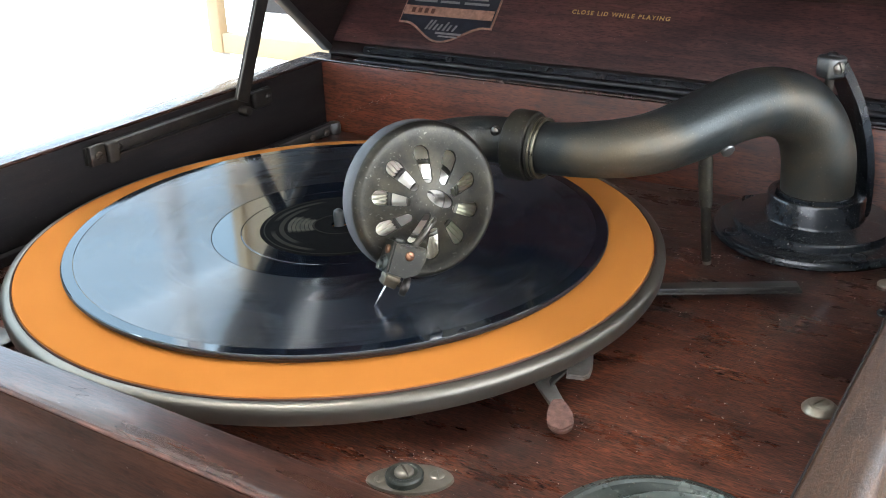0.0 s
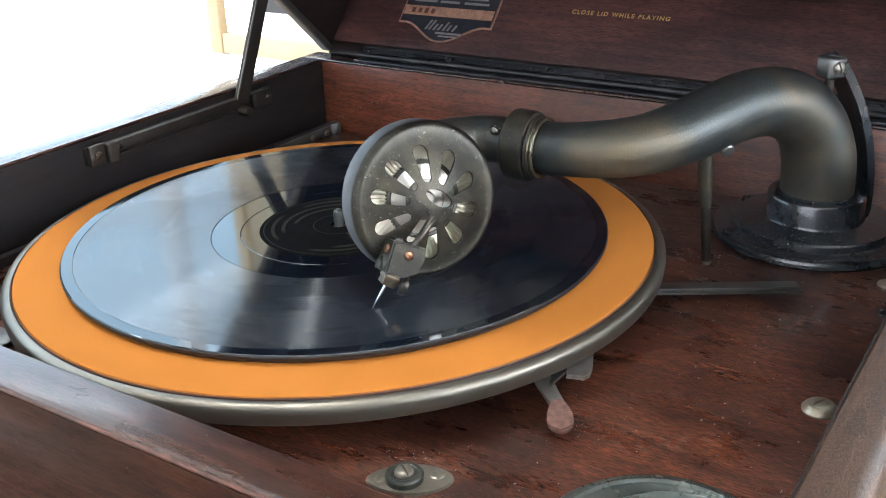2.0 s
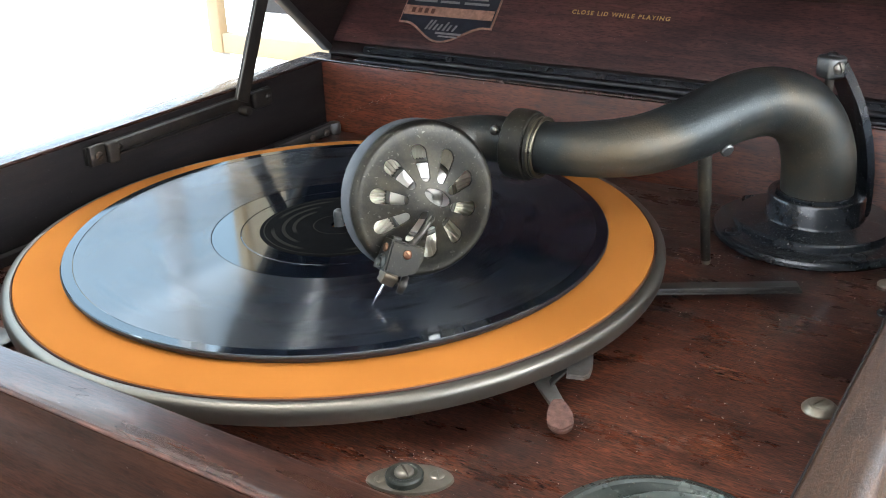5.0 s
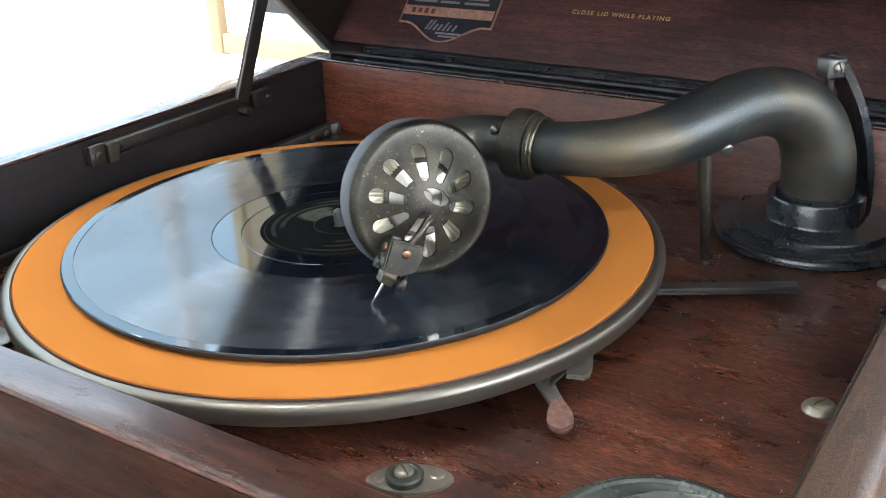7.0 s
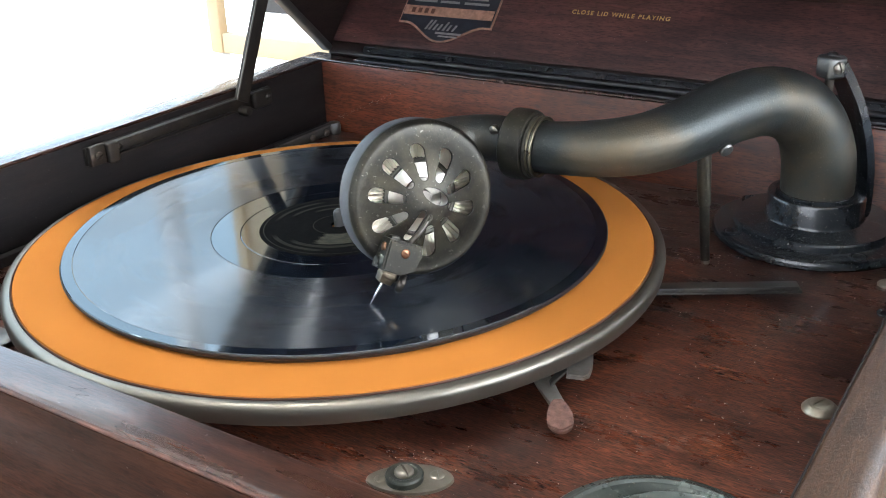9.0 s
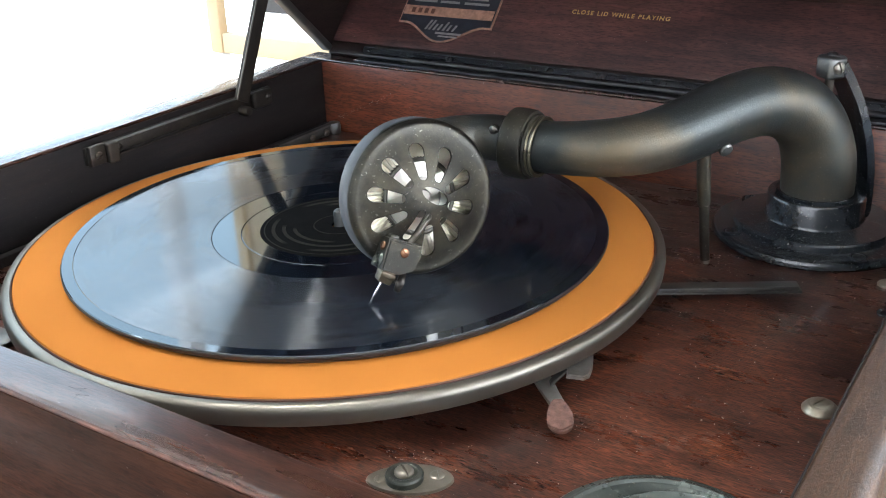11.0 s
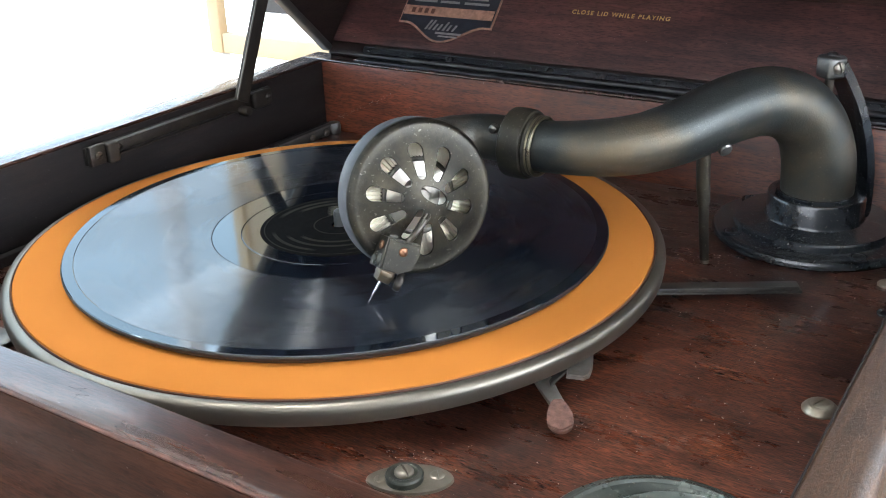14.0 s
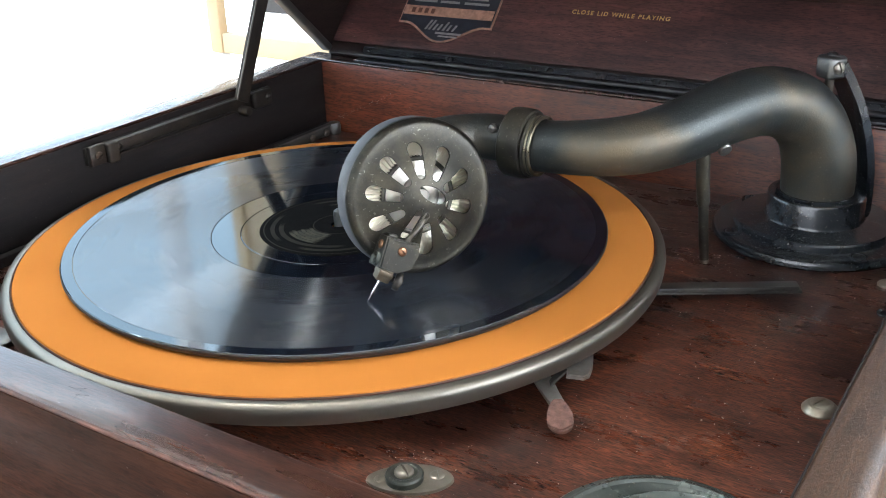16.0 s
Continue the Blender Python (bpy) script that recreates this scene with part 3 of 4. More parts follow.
LX0, LX1, LLEN, LDEEP = -0.1765, 0.2565, 0.395, 0.062
# back-board space: x along the hinge, y from the hinge up the board, z through the board to the outside
BACK = LID @ Matrix(((1, 0, 0, 0), (0, 0, -1, 0), (0, 1, 0, 0), (0, 0, 0, 1)))
lid = part("lid", moved(box(LX0, LX1, -0.012, LLEN, LDEEP, LDEEP + 0.012, 0.003, 3), LID), M_LID, cabinet, "raised deep lid")
part("lid_back", moved(box(-0.1714, LX1 - 0.0052, 0.0058, LDEEP - 0.0004, 0.0030, 0.0118, 0.0004), BACK), M_LID, lid, "figured mahogany back board of the lid")
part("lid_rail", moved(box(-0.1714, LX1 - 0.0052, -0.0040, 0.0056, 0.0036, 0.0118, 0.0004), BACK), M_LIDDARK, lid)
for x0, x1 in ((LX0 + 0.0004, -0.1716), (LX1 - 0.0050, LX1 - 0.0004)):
    part("lid_side", moved(box(x0, x1, -0.0118, LLEN - 0.0004, 0.0014, LDEEP - 0.0004, 0.0006), LID), M_LIDDARK, lid, "inner side board, near-black for its shade")
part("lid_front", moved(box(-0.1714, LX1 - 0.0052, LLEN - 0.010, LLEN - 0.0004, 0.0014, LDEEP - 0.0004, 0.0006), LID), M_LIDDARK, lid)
# grey steel on this wooden edge stands in for the light it reflects
part("lid_rim", moved(box(LX0, LX0 + 0.0078, -0.003, LLEN, -0.004, 0.0012, 0.0014, 3), LID), M_STOP, lid, "edge of the lid, in grey metal for its reflected light")
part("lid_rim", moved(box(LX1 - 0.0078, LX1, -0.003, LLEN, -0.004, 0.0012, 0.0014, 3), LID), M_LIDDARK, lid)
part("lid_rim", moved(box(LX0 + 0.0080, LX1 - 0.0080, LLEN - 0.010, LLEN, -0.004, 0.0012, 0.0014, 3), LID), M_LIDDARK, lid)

# ---- hinge
hinge = part("piano_hinge", moved(tube([(-0.141, 0, 0, 0.0022), (0.05, 0, 0, 0.0022), (0.246, 0, 0, 0.0022)], 16, 4), Matrix.Translation((0, 0.2055, 0.0535))), M_HINGE, cabinet, "blackened steel piano hinge")
part("hinge_leaf", moved(box(-0.141, 0.246, -0.0042, 0.0022, 0.0018, 0.0034, 0.0003), BACK), M_IRON, hinge)
part("leaf_edge", moved(box(-0.141, 0.246, 0.0023, 0.0031, 0.0014, 0.0034, 0.0003), BACK), M_HINGE, hinge, "bright upper edge of the hinge leaf")
part("hinge_leaf", box(-0.141, 0.246, Y_B + 0.0015, 0.2040, Z_TOP + 0.0002, Z_TOP + 0.0018, 0.0004), M_HINGE, hinge)
for k in range(5):
    screw("hinge_screw", 0.0023, 0.0008, hinge, BACK @ pose(-0.0700 + 0.0740 * k, -0.0004, 0.0018, 180, 0, 0), M_HINGE, 35 * k)
for k in range(9):
    part("knuckle_joint", moved(lathe([(0.00225, -0.0002), (0.00235, 0.0), (0.00225, 0.0002)], 20), pose(-0.100 + 0.040 * k, 0.2055, 0.0535, 0, 90, 0)), M_LIDDARK, hinge)

# ---- maker's plate on the lid and the gilt warning
PX, PY = -0.0850, 0.0258


def plate_outline(grow=0.0):
    w, pts = 0.0358 + grow, []
    for k in range(49):
        s = -1 + 2 * k / 48
        dip = 0.0130 * (0.5 + 0.5 * math.cos(math.pi * min(1, abs(s) / 0.84))) ** 0.85
        pts.append((PX + s * w, PY - dip - grow))
    return [(PX - w, PY + 0.040 + grow)] + pts + [(PX + w, PY + 0.040 + grow)]


plate = part("maker_plate", moved(slab(plate_outline(0.0012), 0.0024, 0.0031), BACK), M_SALMON, lid, "dark enamelled maker's plate with copper border")
part("plate_field", moved(slab(plate_outline(), 0.0019, 0.0026), BACK), M_TRANSFER, plate)
part("plate_band", moved(box(PX - 0.0352, PX + 0.0352, 0.0308, 0.0380, 0.0015, 0.0022), BACK), M_SALMON, plate, "faded salmon band")
TEXT = BACK @ Matrix(((1, 0, 0, 0), (0, 1, 0, 0), (0, 0, -1, 0), (0, 0, 0, 1)))
# the maker's script becomes slanting bars of its size
for k, (a, lo, hi) in enumerate(((-0.0135, 0.0, 0.0074), (-0.0105, 0.0, 0.0074), (-0.0070, 0.0, 0.0046), (-0.0034, 0.0, 0.0046), (0.0004, 0.0, 0.0066), (0.0040, 0.0, 0.0046), (0.0080, 0.0, 0.0046))):
    part("plate_mark", moved(slab([(PX + a, 0.0204 + lo), (PX + a + 0.0014, 0.0204 + lo), (PX + a + 0.0014 + 0.4 * hi, 0.0204 + hi), (PX + a + 0.4 * hi, 0.0204 + hi)], 0.0015, 0.0020), BACK), M_SILVER, plate, "silver script mark" if k == 0 else "")
part("plate_mark", moved(box(PX - 0.0040, PX + 0.0160, 0.0176, 0.0190, 0.0015, 0.0020), BACK), M_SILVER, plate)
part("plate_mark", moved(box(PX - 0.0010, PX + 0.0140, 0.0156, 0.0166, 0.0015, 0.0020), BACK), M_SILVER, plate)
for a, b, yy in ((-0.030, -0.012, 0.0415), (-0.009, 0.006, 0.0415), (0.010, 0.029, 0.0415), (-0.028, 0.004, 0.0452), (0.008, 0.027, 0.0452), (-0.030, -0.002, 0.0490), (0.003, 0.030, 0.0490), (-0.026, 0.028, 0.0528)):
    part("plate_line", moved(box(PX + a, PX + b, yy, yy + 0.0016, 0.0015, 0.0020), BACK), M_SILVER, plate)
for k in range(4):
    part("band_figure", moved(box(PX - 0.0290 + 0.0052 * k, PX - 0.0262 + 0.0052 * k, 0.0325, 0.0362, 0.0012, 0.0016), BACK), M_EDGE, plate)
lettering("warning_lettering", "CLOSE LID WHILE PLAYING", 0.0041, TEXT @ pose(0.0363, 0.0432, -0.0029), M_GILT, lid, "gilt lettering", 0.00007, 0.0, 1.32)

# ---- lid stay on the left wall
stay = part("lid_stay", box(X_L + 0.0004, X_L + 0.0030, -0.0120, 0.1380, 0.0350, 0.0450, 0.0006), M_STRUT, cabinet, "dark bronze sliding lid stay")
SX = X_L + 0.0031
# paler metal here puts the lit line of the channel into the colour
part("guide_lip", box(SX, SX + 0.0026, 0.0040, 0.1300, 0.0443, 0.0450, 0.0002), M_STOP, stay, "upper lip of the channel, paler for its lit edge")
part("guide_lip", box(SX, SX + 0.0036, 0.0070, 0.1010, 0.0368, 0.0376, 0.0003), M_STRUT, stay)
part("end_bracket", box(SX, SX + 0.0036, -0.0118, -0.0012, 0.0348, 0.0462, 0.0010), M_STRUT, stay)
part("end_bracket", box(SX, SX + 0.0062, -0.0010, 0.0064, 0.0338, 0.0455, 0.0014, 3), M_STRUT, stay)
part("end_bracket", box(SX, SX + 0.0042, 0.1180, 0.1350, 0.0340, 0.0450, 0.0018, 3), M_STRUT, stay)
part("pivot_boss", moved(lathe([(0, 0.0074), (0.0026, 0.0070), (0.0034, 0.0056), (0.0034, 0), (0, 0)], 28), pose(SX, 0.1094, 0.0358, 0, 90, 0)), M_STRUT, stay, "round pivot boss")
for yy, zz, dx in ((-0.0066, 0.0402, 0.0036), (0.1302, 0.0400, 0.0042), (0.0105, 0.0396, 0.0)):
    screw("stay_screw", 0.0024, 0.0013, stay, pose(SX + dx, yy, zz, 0, 90, 0), M_STRUT, 20)
arm_bm = box(0, 0.0022, -0.0058, 0.0058, 0, 0.110, 0.0006)
part("stay_arm", moved(arm_bm, pose(SX + 0.0014, 0.1075, 0.0425, -25.0, 0, 0)), M_STRUT, stay, "slanting flat stay arm")
# strip of paler metal as the highlight down the arm's edge
part("arm_highlight", moved(box(0.0023, 0.0029, -0.0058, -0.0046, 0, 0.110, 0.0002), pose(SX + 0.0014, 0.1075, 0.0425, -25.0, 0, 0)), M_LEVER, stay, "paler strip for the highlight on the stay arm's edge")
hook = part("corner_bracket", joined(box(-0.1595, -0.1550, 0.1300, 0.1880, 0.0062, 0.0078, 0.0005), box(-0.1600, -0.1560, 0.1300, 0.1880, 0.0001, 0.0062, 0.0005), moved(lathe([(0, 0.0080), (0.0040, 0.0078), (0.0046, 0.0060), (0.0046, 0.0001), (0, 0.0001)], 28), pose(-0.1560, 0.1890, 0.0))), M_STOP, cabinet, "grey metal bracket in the corner")
for yy in (0.1640, 0.1790):
    screw("bracket_screw", 0.0024, 0.0014, hook, pose(-0.1550, yy, 0.0030, 0, 90, 0), M_LEVER, 30)

# ---- fittings on the motor board
screw("board_screw", 0.0040, 0.0012, board, pose(0.2279, -0.0062, 0.0026), M_PLATE, -25, "dull nickel screw")
part("screw_washer", moved(lathe([(0, 0.0), (0.0066, 0.0), (0.0067, 0.0006), (0.0062, 0.0014), (0.0050, 0.0026), (0.0044, 0.0030), (0, 0.0030)], 48), pose(0.2279, -0.0062, 0.0001)), M_PLATE, board, "dished nickel washer")
screw("board_screw", 0.0042, 0.0018, board, pose(0.2330, 0.0850, 0.0), M_IRON, 40)
screw("board_screw", 0.0046, 0.0020, board, pose(0.2275, 0.1150, 0.0), M_PLATE, 10)

leaf_shape = []
for k in range(64):
    a = 2 * math.pi * k / 64
    u = math.cos(a)
    leaf_shape.append((0.0150 * u, 0.0080 * math.sin(a) * (abs(math.sin(a)) ** 0.25) * (1.0 + 0.10 * u)))
speed = part("speed_plate", moved(slab(leaf_shape, 0.0, 0.0012, 0.0004), pose(0.1212, -0.1184, 0.0002, 0, 0, 30)), M_SPEED, cabinet, "pointed oval speed regulator plate")
part("speed_collar", moved(lathe([(0, 0), (0.0065, 0), (0.0066, 0.0022), (0.0062, 0.0028), (0.0048, 0.0030), (0.0042, 0.0026), (0, 0.0026)], 56), pose(0.1199, -0.1196, 0.0012)), M_KNOB, speed, "dark green-grey collar")
screw("speed_knob", 0.0034, 0.0022, speed, pose(0.1199, -0.1196, 0.0037), M_SPEED, 55, "slotted speed screw")
screw("plate_screw", 0.0026, 0.0008, speed, pose(0.1283, -0.1122, 0.0013), M_SPEED, 40)
screw("plate_screw", 0.0020, 0.0006, speed, pose(0.1126, -0.1238, 0.0013), M_SPEED, 20)

cup = thing("needle_cup", "grey-green enamelled needle cup sunk in the board", "cup", (0.2078, -0.1112, 0))
part("flange", lathe([(0.0330, 0.0005), (0.0390, 0.0), (0.0392, 0.0012), (0.0380, 0.0024), (0.0362, 0.0026), (0.0352, 0.0034), (0.0340, 0.0038), (0.0330, 0.0030)], 112), M_CUP, cup)
part("bowl", lathe([(0.0334, 0.0030), (0.0318, 0.0024), (0.0300, 0.0016), (0.0268, 0.0010), (0.0205, 0.0006), (0.0120, 0.0004), (0, 0.0003)], 112), M_CUP, cup)
part("ridge", moved(lathe([(0.0250, 0.0004), (0.0262, 0.0022), (0.0272, 0.0028), (0.0282, 0.0022), (0.0292, 0.0004)], 96), pose(0.0044, 0.0030, 0.0006)), M_CUP, cup)
part("ridge", moved(lathe([(0.0192, 0.0004), (0.0202, 0.0026), (0.0210, 0.0032), (0.0218, 0.0026), (0.0226, 0.0004)], 96), pose(0.0040, 0.0045, 0.0006)), M_CUP, cup)
# flat disc in darker metal, the hollow's shade put into its colour
part("well", moved(lathe([(0.0190, 0.0012), (0.0150, 0.0009), (0, 0.0008)], 64), pose(0.0040, 0.0045, 0.0004)), M_KNOB, cup, "flat darker disc for the shade in the cup's hollow")

# brake lever below the turntable and the stop lever beside it
brake = thing("brake_lever", "tarnished brake lever with worn red leather pad", "lever", (0.0, 0.0, 0))
part("stalk", slab([(0.1180, -0.0350), (0.1342, -0.0512), (0.1442, -0.0602), (0.1482, -0.0560), (0.1392, -0.0467), (0.1240, -0.0290)], 0.0048, 0.0062, 0.0004), M_BLADE, brake, "flat bright stalk")
part("pad", moved(slab([(0.0100 * math.cos(a), 0.0046 * math.sin(a) * (1.0 + 0.28 * math.cos(a))) for a in [2 * math.pi * k / 40 for k in range(40)]], 0.0, 0.0018, 0.0007), pose(0.1506, -0.0650, 0.0050, 3, 3, -58)), M_LEATHER, brake, "worn reddish leather pad")
part("pivot", moved(lathe([(0, 0.0072), (0.004, 0.0068), (0.0042, 0), (0, 0)], 24), pose(0.120, -0.029, 0.0001)), M_LEVER, brake)
part("blade", slab([(0.1413, -0.0413), (0.1392, -0.0366), (0.1330, -0.0160), (0.1400, -0.0150), (0.1440, -0.0228), (0.1470, -0.0296), (0.1490, -0.0368), (0.1478, -0.0396)], 0.0063, 0.0080, 0.0006), M_BLADE, brake)
part("link", slab([(0.1393, -0.0501), (0.1372, -0.0475), (0.1350, -0.0300), (0.1402, -0.0290), (0.1396, -0.0400)], 0.0064, 0.0076, 0.0004), M_STOP, brake, "narrow link between stalk and blade")
stop = thing("stop_lever", "blackened steel automatic stop lever", "lever")
part("bar", moved(box(-0.036, 0.036, -0.0056, 0.0056, 0.0030, 0.0044, 0.0006), pose(0.1640, 0.0680, 0.0, 0, 0, 30.5)), M_STOP, stop)
part("rib", moved(box(-0.036, 0.034, -0.0060, -0.0046, 0.0045, 0.0066, 0.0005), pose(0.1640, 0.0680, 0.0, 0, 0, 30.5)), M_STOP, stop)
part("pivot", moved(lathe([(0, 0.0029), (0.0035, 0.0029), (0.0035, 0), (0, 0)], 24), pose(0.138, 0.0575, 0.0001)), M_HINGE, stop)

# ---------------------------------------------------------------- turntable and record
turntable = thing("turntable", "nickel-rimmed turntable covered in orange felt", "turntable", (0, 0, Z_FELT))
zr = Z_RIM - Z_FELT
part("rim", lathe([(0.1484, -0.0018), (0.1487, -0.0012), (0.1494, -0.0010), (0.1508, -0.0012), (0.1519, -0.0018), (0.1527, -0.0028), (0.1531, -0.0044), (0.1530, -0.0062), (0.1526, zr + 0.0006), (0.1522, zr), (0.1505, zr), (0.1500, -0.003), (0.1484, -0.003)], 256, True), M_RIM, turntable, "brushed nickel rim")
part("platter", lathe([(0, -0.0015), (0.1474, -0.0015), (0.1474, -0.0060), (0.02, -0.0060), (0.012, -0.0075), (0, -0.0075)], 128), M_HINGE, turntable)
part("felt", lathe([(0, 0.0), (0.05, 0.0), (0.1464, 0.0), (0.1473, -0.0003), (0.1477, -0.0010), (0.1477, -0.0028)], 192), M_FELT, turntable, "bright orange felt cover")
part("felt_seam", lathe([(0.1478, -0.0028), (0.1478, -0.0008), (0.1481, -0.0005), (0.1484, -0.0009), (0.1484, -0.0028)], 192), M_EDGE, turntable, "dark brown ring along the edge of the felt")
part("hub", lathe([(0.0, 0.0021), (0.030, 0.0021), (0.030, 0.0002), (0, 0.0002)], 64), M_FELT, turntable)
part("spindle", lathe([(0.0024, 0.0), (0.0024, 0.0098), (0.0021, 0.0112), (0.0012, 0.0120), (0, 0.0122)], 40), M_STOP, turntable, "rounded steel spindle")
part("motor_shaft", lathe([(0, -0.0076), (0.006, -0.0076), (0.006, -Z_FELT + 0.0002), (0, -Z_FELT + 0.0002)], 32), M_HINGE, turntable)

record = thing("record", "black shellac record with a dark gold-printed label, spinning", "record", (0, 0, Z_REC))
H = REC_H
part("playing_surface", lathe([(0.0602, H), (0.0700, H), (0.0900, H), (0.1100, H), (0.1213, H), (0.1213, H - 0.0006), (0.0602, H - 0.0006)], 256, True), M_GROOVE, record, "grooved black playing surface", 8)
part("edge", lathe([(0.1213, H), (0.1216, H + 0.0001), (0.1263, H + 0.0001), (0.1266, H - 0.0002), (0.1213, H - 0.0006)], 256, True), M_SMOOTH, record, "smooth glossy outer edge", 8)
part("body", lathe([(0.0050, 0.0), (0.0050, 0.0008), (0.1212, 0.0012), (0.1266, H - 0.0003), (0.1270, H - 0.0007), (0.1270, 0.0003), (0.1262, -0.0008), (0.1250, -0.0018), (0.0500, -0.0018), (0.0480, 0.0)], 256, True), M_DULL, record, "dull black record body", 8)
part("run_out", lathe([(0.0375, H - 0.0001), (0.0460, H - 0.0001), (0.0463, H - 0.0003), (0.0466, H - 0.0001), (0.0598, H - 0.0001), (0.0602, H), (0.0602, H - 0.0008), (0.0375, H - 0.0008)], 192, True), M_SMOOTH, record, "smooth run-out area", 8)
label = part("paper_label", lathe([(0.0037, H + 0.0001), (0.0372, H + 0.0001), (0.0376, H - 0.0001), (0.0374, H - 0.0009), (0.0037, H - 0.0009)], 128, True), M_LABEL, record, "black paper label", 8)
part("label_ring", lathe([(0.0352, H + 0.0002), (0.0355, H + 0.0003), (0.0358, H + 0.0002)], 128), M_GOLD, label)
part("label_ring", lathe([(0.0118, H + 0.0002), (0.0121, H + 0.0003), (0.0124, H + 0.0002)], 96), M_GOLD, label)


def arc(r0, r1, a0, a1, z0, z1):
    """A flat piece of a ring between two radii and two angles."""
    n = max(3, int((a1 - a0) / 4))
    turn = [radians(a0 + (a1 - a0) * k / n) for k in range(n + 1)]
    return slab([(r0 * math.cos(a), r0 * math.sin(a)) for a in turn] + [(r1 * math.cos(a), r1 * math.sin(a)) for a in reversed(turn)], z0, z1)


for r0, r1, a0, a1 in ((0.0305, 0.0325, 20, 75), (0.0305, 0.0325, 105, 160), (0.0262, 0.0285, 40, 140), (0.0305, 0.0322, 200, 255), (0.0305, 0.0322, 285, 338), (0.0255, 0.0272, 215, 325), (0.0205, 0.0222, 225, 300)):
    part("print_line", arc(r0, r1, a0, a1, H + 0.00015, H + 0.00025), M_GOLD, label)
for k in range(6):
    part("print_mark", arc(0.0128 + 0.0020 * k, 0.0145 + 0.0020 * k, 62 + 3 * (k % 2), 118 - 2 * k, H + 0.00015, H + 0.00025), M_EMBLEM, label, "worn gilt emblem" if k == 0 else "")

# ---------------------------------------------------------------- tonearm base (fixed)
base = thing("pedestal", "black japanned iron pedestal screwed to the motor board", "pedestal", (*BASE, 0))
flange_bm = lathe([(0.0180, 0.0), (0.0496, 0.0), (0.0503, 0.0010), (0.0502, 0.0026), (0.0494, 0.0040), (0.0482, 0.0046), (0.0470, 0.0047), (0.0402, 0.0051), (0.0397, 0.0054), (0.0394, 0.0080), (0.0386, 0.0089), (0.0372, 0.0092), (0.0262, 0.0098), (0.0248, 0.0103), (0.0242, 0.0116), (0.0240, 0.0212), (0.0234, 0.0224), (0.0216, 0.0226), (0.0196, 0.0218)], 160)
for v in flange_bm.verts:
    v.co.y = min(v.co.y, Y_B - BASE[1] - 0.0004)       # cut straight along the back wall
flange = part("flange", flange_bm, M_IRON, base, "round stepped flange", 28)
for qx, qy in ((-0.0326, -0.0299), (0.0303, -0.0336), (0.0385, 0.0200), (-0.0385, 0.0200)):
    part("screw_recess", moved(lathe([(0.0048, 0.0), (0.0047, 0.0006), (0.0040, 0.0007), (0.0036, 0.0002), (0, 0.0002)], 28), pose(qx, qy, 0.0050)), M_IRON, flange)
    screw("flange_screw", 0.0032, 0.0015, flange, pose(qx, qy, 0.0051), M_HINGE, 60 + 900 * qx)
ARM0 = 231.9
# upright strap behind the elbow that carries the upper pivot
strap_path = catmull([(-0.0262, 0.0100), (-0.0258, 0.0306), (-0.0222, 0.0493), (-0.0160, 0.0663), (-0.0085, 0.0800), (-0.0030, 0.0885)], 8)
bm = bmesh.new()
rows_ = []
for i, q in enumerate(strap_path):
    a, b = strap_path[max(i - 1, 0)], strap_path[min(i + 1, len(strap_path) - 1)]
    t = (b - a) / np.linalg.norm(b - a)
    nrm = np.array([-t[1], t[0]])
    half = 0.0085 - 0.0028 * i / len(strap_path)
    o, n_ = q + nrm * 0.0022, q - nrm * 0.0022
    rows_.append([bm.verts.new((-0 + v[0], s * half, v[1])) for v, s in ((o, -1), (o, 1), (n_, 1), (n_, -1))])
for r0, r1 in zip(rows_, rows_[1:]):
    for k in range(4):
        bm.faces.new((r0[k], r0[(k + 1) % 4], r1[(k + 1) % 4], r1[k]))
bm.faces.new(rows_[0])
bm.faces.new(rows_[-1])
bmesh.ops.bevel(bm, geom=[e for e in bm.edges if e.calc_face_angle(0) > 0.9], offset=0.0007, segments=2, affect="EDGES")
TURN = pose(0, 0, 0, 0, 0, ARM0)
strap = part("strap", moved(bm, TURN), M_IRON, base, "curved upright strap")
part("strap_head", moved(box(-0.0056, 0.0054, -0.0056, 0.0056, 0.0815, 0.0928, 0.0022, 3), TURN), M_STOP, strap)
part("pivot_pin", lathe([(0, 0.0690), (0.0022, 0.0695), (0.0022, 0.0816)], 20), M_STRUT, strap)
part("pivot_nut", lathe([(0, 0.0944), (0.0016, 0.0942), (0.0022, 0.0936), (0.0026, 0.0928), (0.0026, 0.0924)], 24), M_HINGE, strap)
screw("clamp_screw", 0.0030, 0.0014, strap, TURN @ pose(0.0, 0.0057, 0.0874, -90, 0, 0), M_LEVER, 20)

# ---------------------------------------------------------------- tonearm: its space has x along the arm, z up
tonearm = thing("tonearm", "tapered oxidised bronze tonearm with a large round soundbox", "tonearm", (*BASE, 0))
